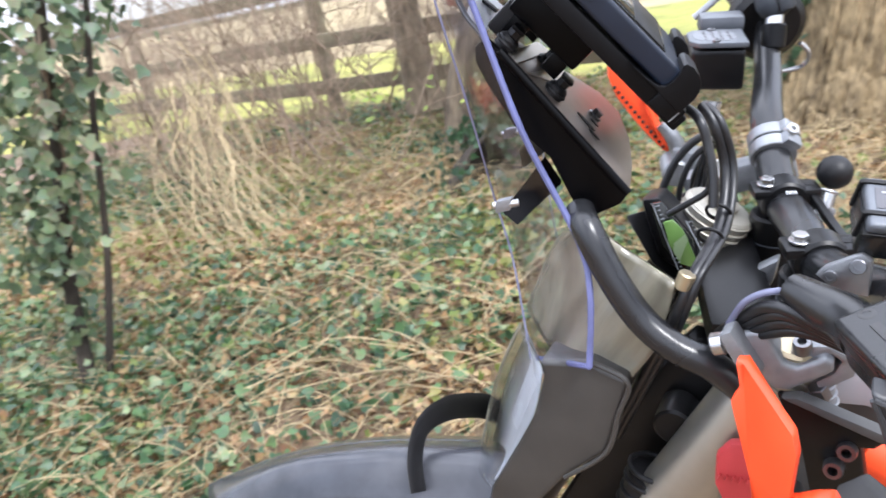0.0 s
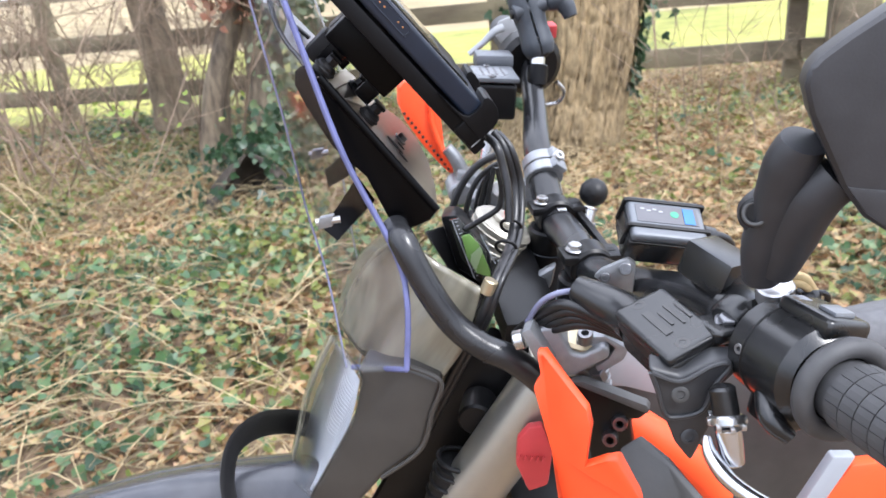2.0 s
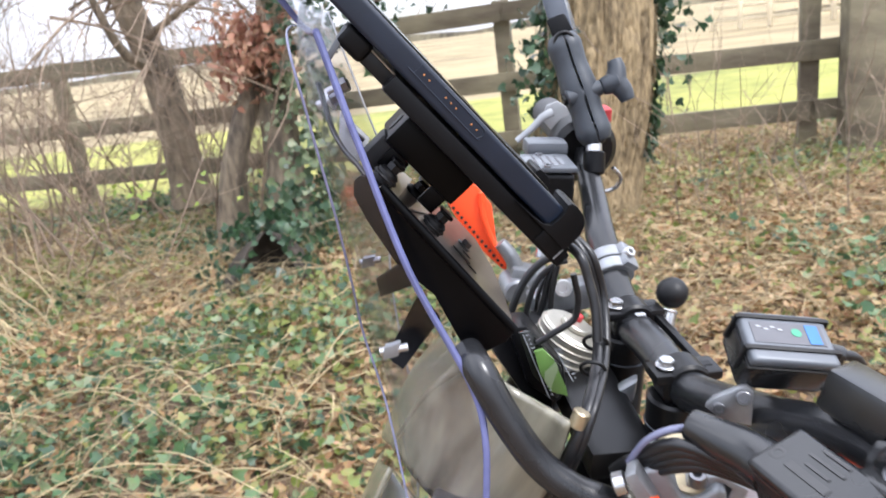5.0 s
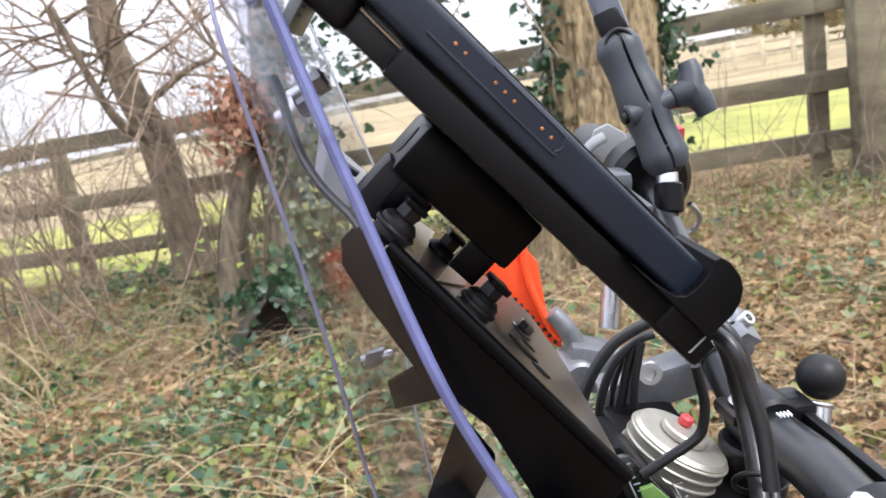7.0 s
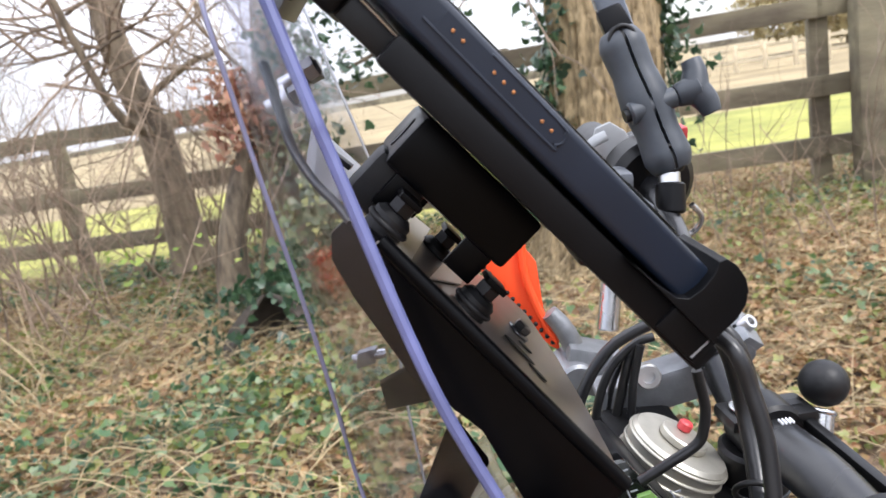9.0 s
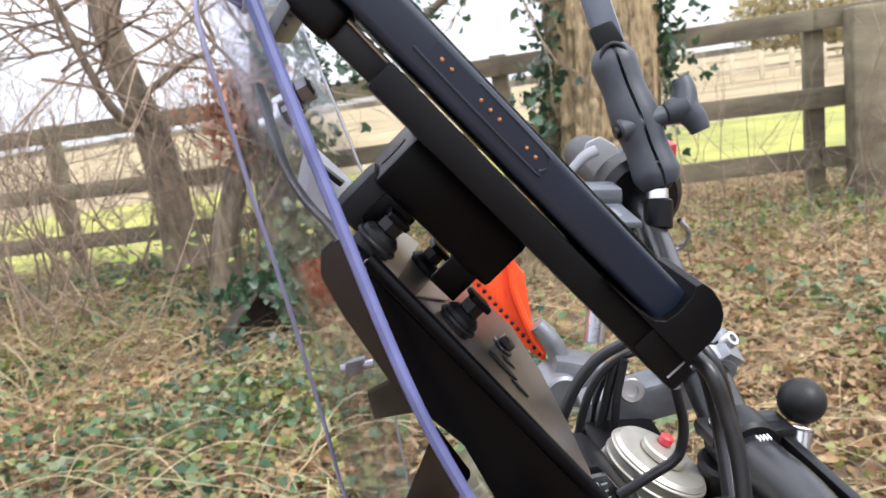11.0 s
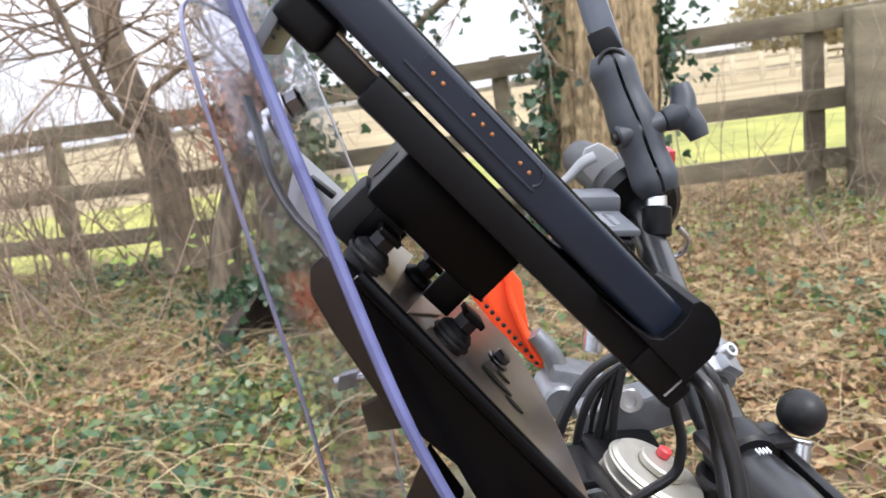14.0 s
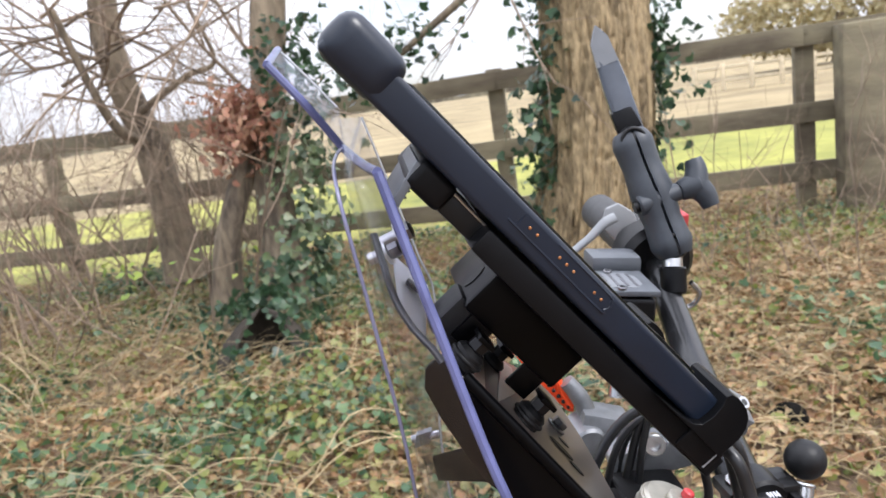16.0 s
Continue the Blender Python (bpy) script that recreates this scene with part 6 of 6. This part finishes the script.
# ---- tablet in its holder ----
TO, TL, TW, TN = V(0.056, 0.481, 1.430), V((0.5893, 0.1199, -0.799)), V((-0.1201, 0.9909, 0.0601)), V((0.799, 0.0606, 0.5983))


def tp(l, w, n):
    return TO + TL * l + TW * w + TN * n


holder = thing("tablet_holder", tp(0.05, 0.05, -0.03), "black moulded tablet cradle with a spring latch", "tablet holder")
part("tray", box(tp(0.038, 0.052, -0.0165), TL * 0.074, TW * 0.052, TN * 0.0055, 0.002), PLASTIC, holder)
part("tray_cap", box(tp(0.098, 0.052, -0.0145), TL * 0.0105, TW * 0.0535, TN * 0.0065, 0.0025), PLASTIC, holder)
for w in (-0.0045, 0.083):
    part("corner_cup", prism([tp(l, w, n) for l, n in ((0.062, -0.0112), (0.076, -0.0104), (0.084, -0.009), (0.0872, -0.0064), (0.088, -0.001), (0.0872, 0.0045), (0.0852, 0.0085), (0.0862, 0.0108), (0.0902, 0.0117), (0.096, 0.0109), (0.1, 0.0087), (0.103, 0.005), (0.1045, 0.0), (0.1045, -0.0112))], TW * 0.034, 0.002, 3), PLASTIC, holder, "rounded corner cup")
part("seam_mark", box(tp(0.105, -0.0012, -0.0155), TN * 0.004, TL * 0.0004, TW * 0.0003, 0), LABELGREY, holder)
slide = part("latch_slide", box(tp(-0.042, 0.04, -0.0165), TL * 0.016, TW * 0.03, TN * 0.0045, 0.0015), BLACK, holder)
part("latch_head", box(tp(-0.0625, 0.04, -0.0152), TL * 0.0095, TW * 0.034, TN * 0.0068, 0.004, 3), PLASTIC, slide)
part("thumb_tab", box(tp(-0.069, 0.034, -0.0225), TL * -0.0024 + TN * 0.0105, TW * 0.027, TL * 0.0018 + TN * 0.0003, 0.001), LIDGREY, slide, "grey ribbed thumb tab")
for i in range(4):
    part("tab_rib", box(tp(-0.0665 - 0.0008 * i, 0.0118, -0.026 + 0.0028 * i), TL * 0.0014, TW * 0.0005, TN * 0.0005, 0), ARMGREY, slide)
part("spring_wire", tube([tp(-0.07, 0.01, -0.011), tp(-0.03, 0.01, -0.0118), tp(0.03, 0.01, -0.0115), tp(0.08, 0.01, -0.0115)], 0.0007, 6), SILVER, holder)
block = part("mount_block", box(tp(0.018, 0.06, -0.0335), TL * 0.0288, TW * 0.03, TN * 0.011, 0.0025), SHEET, holder, "black folded mounting block")
part("block_slot", prism([tp(-0.0109, 0.05 + 0.004 * math.cos(a), -0.0335 + 0.0065 * math.sin(a)) for a in [k * math.pi / 8 for k in range(16)]], TL * -0.0004, 0), RUBBER, block)
for l, n0, w in ((0.002, -0.058, 0.034), (0.036, -0.057, 0.034), (0.012, -0.058, 0.075)):
    part("leg", box(tp(l, w, (n0 - 0.044) / 2), TL * 0.0065, TW * 0.0012, TN * (-0.044 - n0) / 2, 0.0008), SHEET, block)
part("cable_clip", box((0.0054, 0.5236, 1.4057), TL * 0.008, TW * 0.012, TN * 0.011, 0.003), RUBBER, holder)
for q in ((0.0099, 0.4995, 1.3943), (0.0333, 0.5118, 1.3581), (0.0187, 0.5516, 1.3708)):
    d = TN
    gm = part("grommet", cyl(V(q) - d * 0.007, V(q) + d * 0.004, 0.0072, seg=24, bevel=0.002), RUBBER, holder)
    part("groove", ring(V(q) - d * 0.001, d, 0.0072, 0.0012, 24), RUBBER, gm)
    part("nut", cyl(V(q) + d * 0.004, V(q) + d * 0.009, 0.0046, seg=6, bevel=0.0005), BLACK, gm)
    part("hook", box(V(q) + d * 0.01, TL * 0.0045, TW * 0.006, d * 0.0012, 0.0006), SHEET, gm)

tablet = thing("tablet", tp(0, 0.06, 0), "slim rugged black tablet with gold contacts on its edge", "tablet")
part("body", box(tp(-0.019, 0.056, -0.0019), TL * 0.1085, TW * 0.056, TN * 0.0071, 0.0026, 3), CASE, tablet)
part("end_cap", box(tp(-0.1135, 0.056, 0.0004), TL * 0.0162, TW * 0.0575, TN * 0.0106, 0.0092, 5), CASE, tablet)
part("display", box(tp(-0.01, 0.056, 0.0056), TL * 0.084, TW * 0.05, TN * 0.0007, 0.0003), SCREENGLASS, tablet)
recess = part("contact_strip", prism([tp(l, -0.0004, n) for l, n in ((-0.03, -0.003), (0.018, -0.003), (0.021, -0.0012), (0.021, 0.0012), (0.018, 0.003), (-0.03, 0.003))], TW * 0.001, 0), CASE, tablet)
part("strip_rim", tube([tp(l, -0.0002, n) for l, n in ((-0.012, 0.0034), (0.017, 0.0034), (0.0205, 0.0022), (0.0217, 0.0), (0.0205, -0.0022), (0.017, -0.0034), (-0.034, -0.0034))], 0.0005, 8, 6), CASE, tablet)
for l in (-0.0252, -0.0211, -0.0082, -0.0041, 0.0, 0.0124, 0.0165):
    part("contact", cyl(tp(l, 0.0, 0.0), tp(l, -0.001, 0.0), 0.00062, seg=12, bevel=0.0002), GOLD, recess)
part("button", box(tp(0.06, 0.056, 0.0058), TL * 0.012, TW * 0.05, TN * 0.0009, 0.0006), PLASTIC, tablet)
part("tablet_lead", tube([tp(0.108, 0.03, -0.012), (0.1189, 0.5026, 1.3318), (0.1233, 0.4975, 1.3161), (0.1254, 0.4924, 1.2987), (0.1245, 0.4872, 1.2797)], 0.003, 14), CABLE, tablet)

# ---- windscreen ----
screen = thing("windscreen", (0.03, 0.56, 1.2), "clear polycarbonate windscreen with violet edges and a flared lip", "windscreen")
NEAR = [(0.0457, 0.4458, 1.1917), (0.0511, 0.4513, 1.2398), (0.0457, 0.4611, 1.2739), (0.0305, 0.4672, 1.3116), (0.0186, 0.4693, 1.3432), (0.0093, 0.469, 1.3875), (0.0003, 0.472, 1.4201), (-0.0029, 0.472, 1.4349), (-0.0079, 0.474, 1.4595), (-0.013, 0.477, 1.4793)]
MIDL = [(-0.0012, 0.4878, 1.1722), (-0.0101, 0.512, 1.2393), (-0.0191, 0.52, 1.2878), (-0.0182, 0.507, 1.3268), (-0.0175, 0.49, 1.3751), (-0.0203, 0.477, 1.4329), (-0.0257, 0.484, 1.4798)]
FARR = [(-0.0104, 0.5515, 1.1364), (-0.0206, 0.6612, 1.1254), (-0.0203, 0.6664, 1.1671), (-0.0223, 0.6664, 1.2215), (-0.0242, 0.6716, 1.2717), (-0.005, 0.6765, 1.3264), (-0.0146, 0.6817, 1.3688), (-0.0223, 0.6817, 1.4076), (-0.0317, 0.6868, 1.46), (-0.0451, 0.692, 1.498)]
NEAR, FARR = ([r[i] for i in (0, 1, 2, 4, 6, 7, 9)] for r in (NEAR, FARR))
pane = part("pane", sheet([NEAR, MIDL, FARR], 6, 8), CLEAR, screen, "", 0.003)
part("pane_corner", prism([MIDL[-1], (-0.0399, 0.57, 1.5004), FARR[-1]], (0.0, 0.0016, 0.0), 0), CLEAR, screen).visible_shadow = False
lipn = [(-0.0401, 0.5684, 1.4859), (-0.0536, 0.5628, 1.5094), (-0.0686, 0.5628, 1.5304)]
lipf = [(-0.0551, 0.661, 1.5066), (-0.0696, 0.661, 1.5266), (-0.0847, 0.661, 1.5458)]
lip = part("lip", sheet([lipn, lipf], 5, 4), CLEAR, screen, "", 0.003)
for line in (NEAR, [NEAR[-1], (-0.0245, 0.518, 1.4804), (-0.0401, 0.5684, 1.4859)], lipn, [lipn[-1], lipf[-1]], [NEAR[0], MIDL[0]]):
    part("edge", tube(line, 0.0021, 8, 8), EDGE, screen, "violet polished edge")
for line in (FARR, lipf):
    part("edge", tube(line, 0.0008, 6, 8), LABELGREY, screen)

# Added thin tube paints the violet glancing sheen where the pane bends.
part("bend_sheen", tube([V(q) + V(-0.0048, -0.001, 0) for q in MIDL] + [V(-0.0401, 0.5684, 1.4859)], 0.0008, 8, 8), BENDSHEEN, screen, "added violet line for the sheen on the pane's bend").visible_shadow = False
pane.visible_shadow = lip.visible_shadow = False
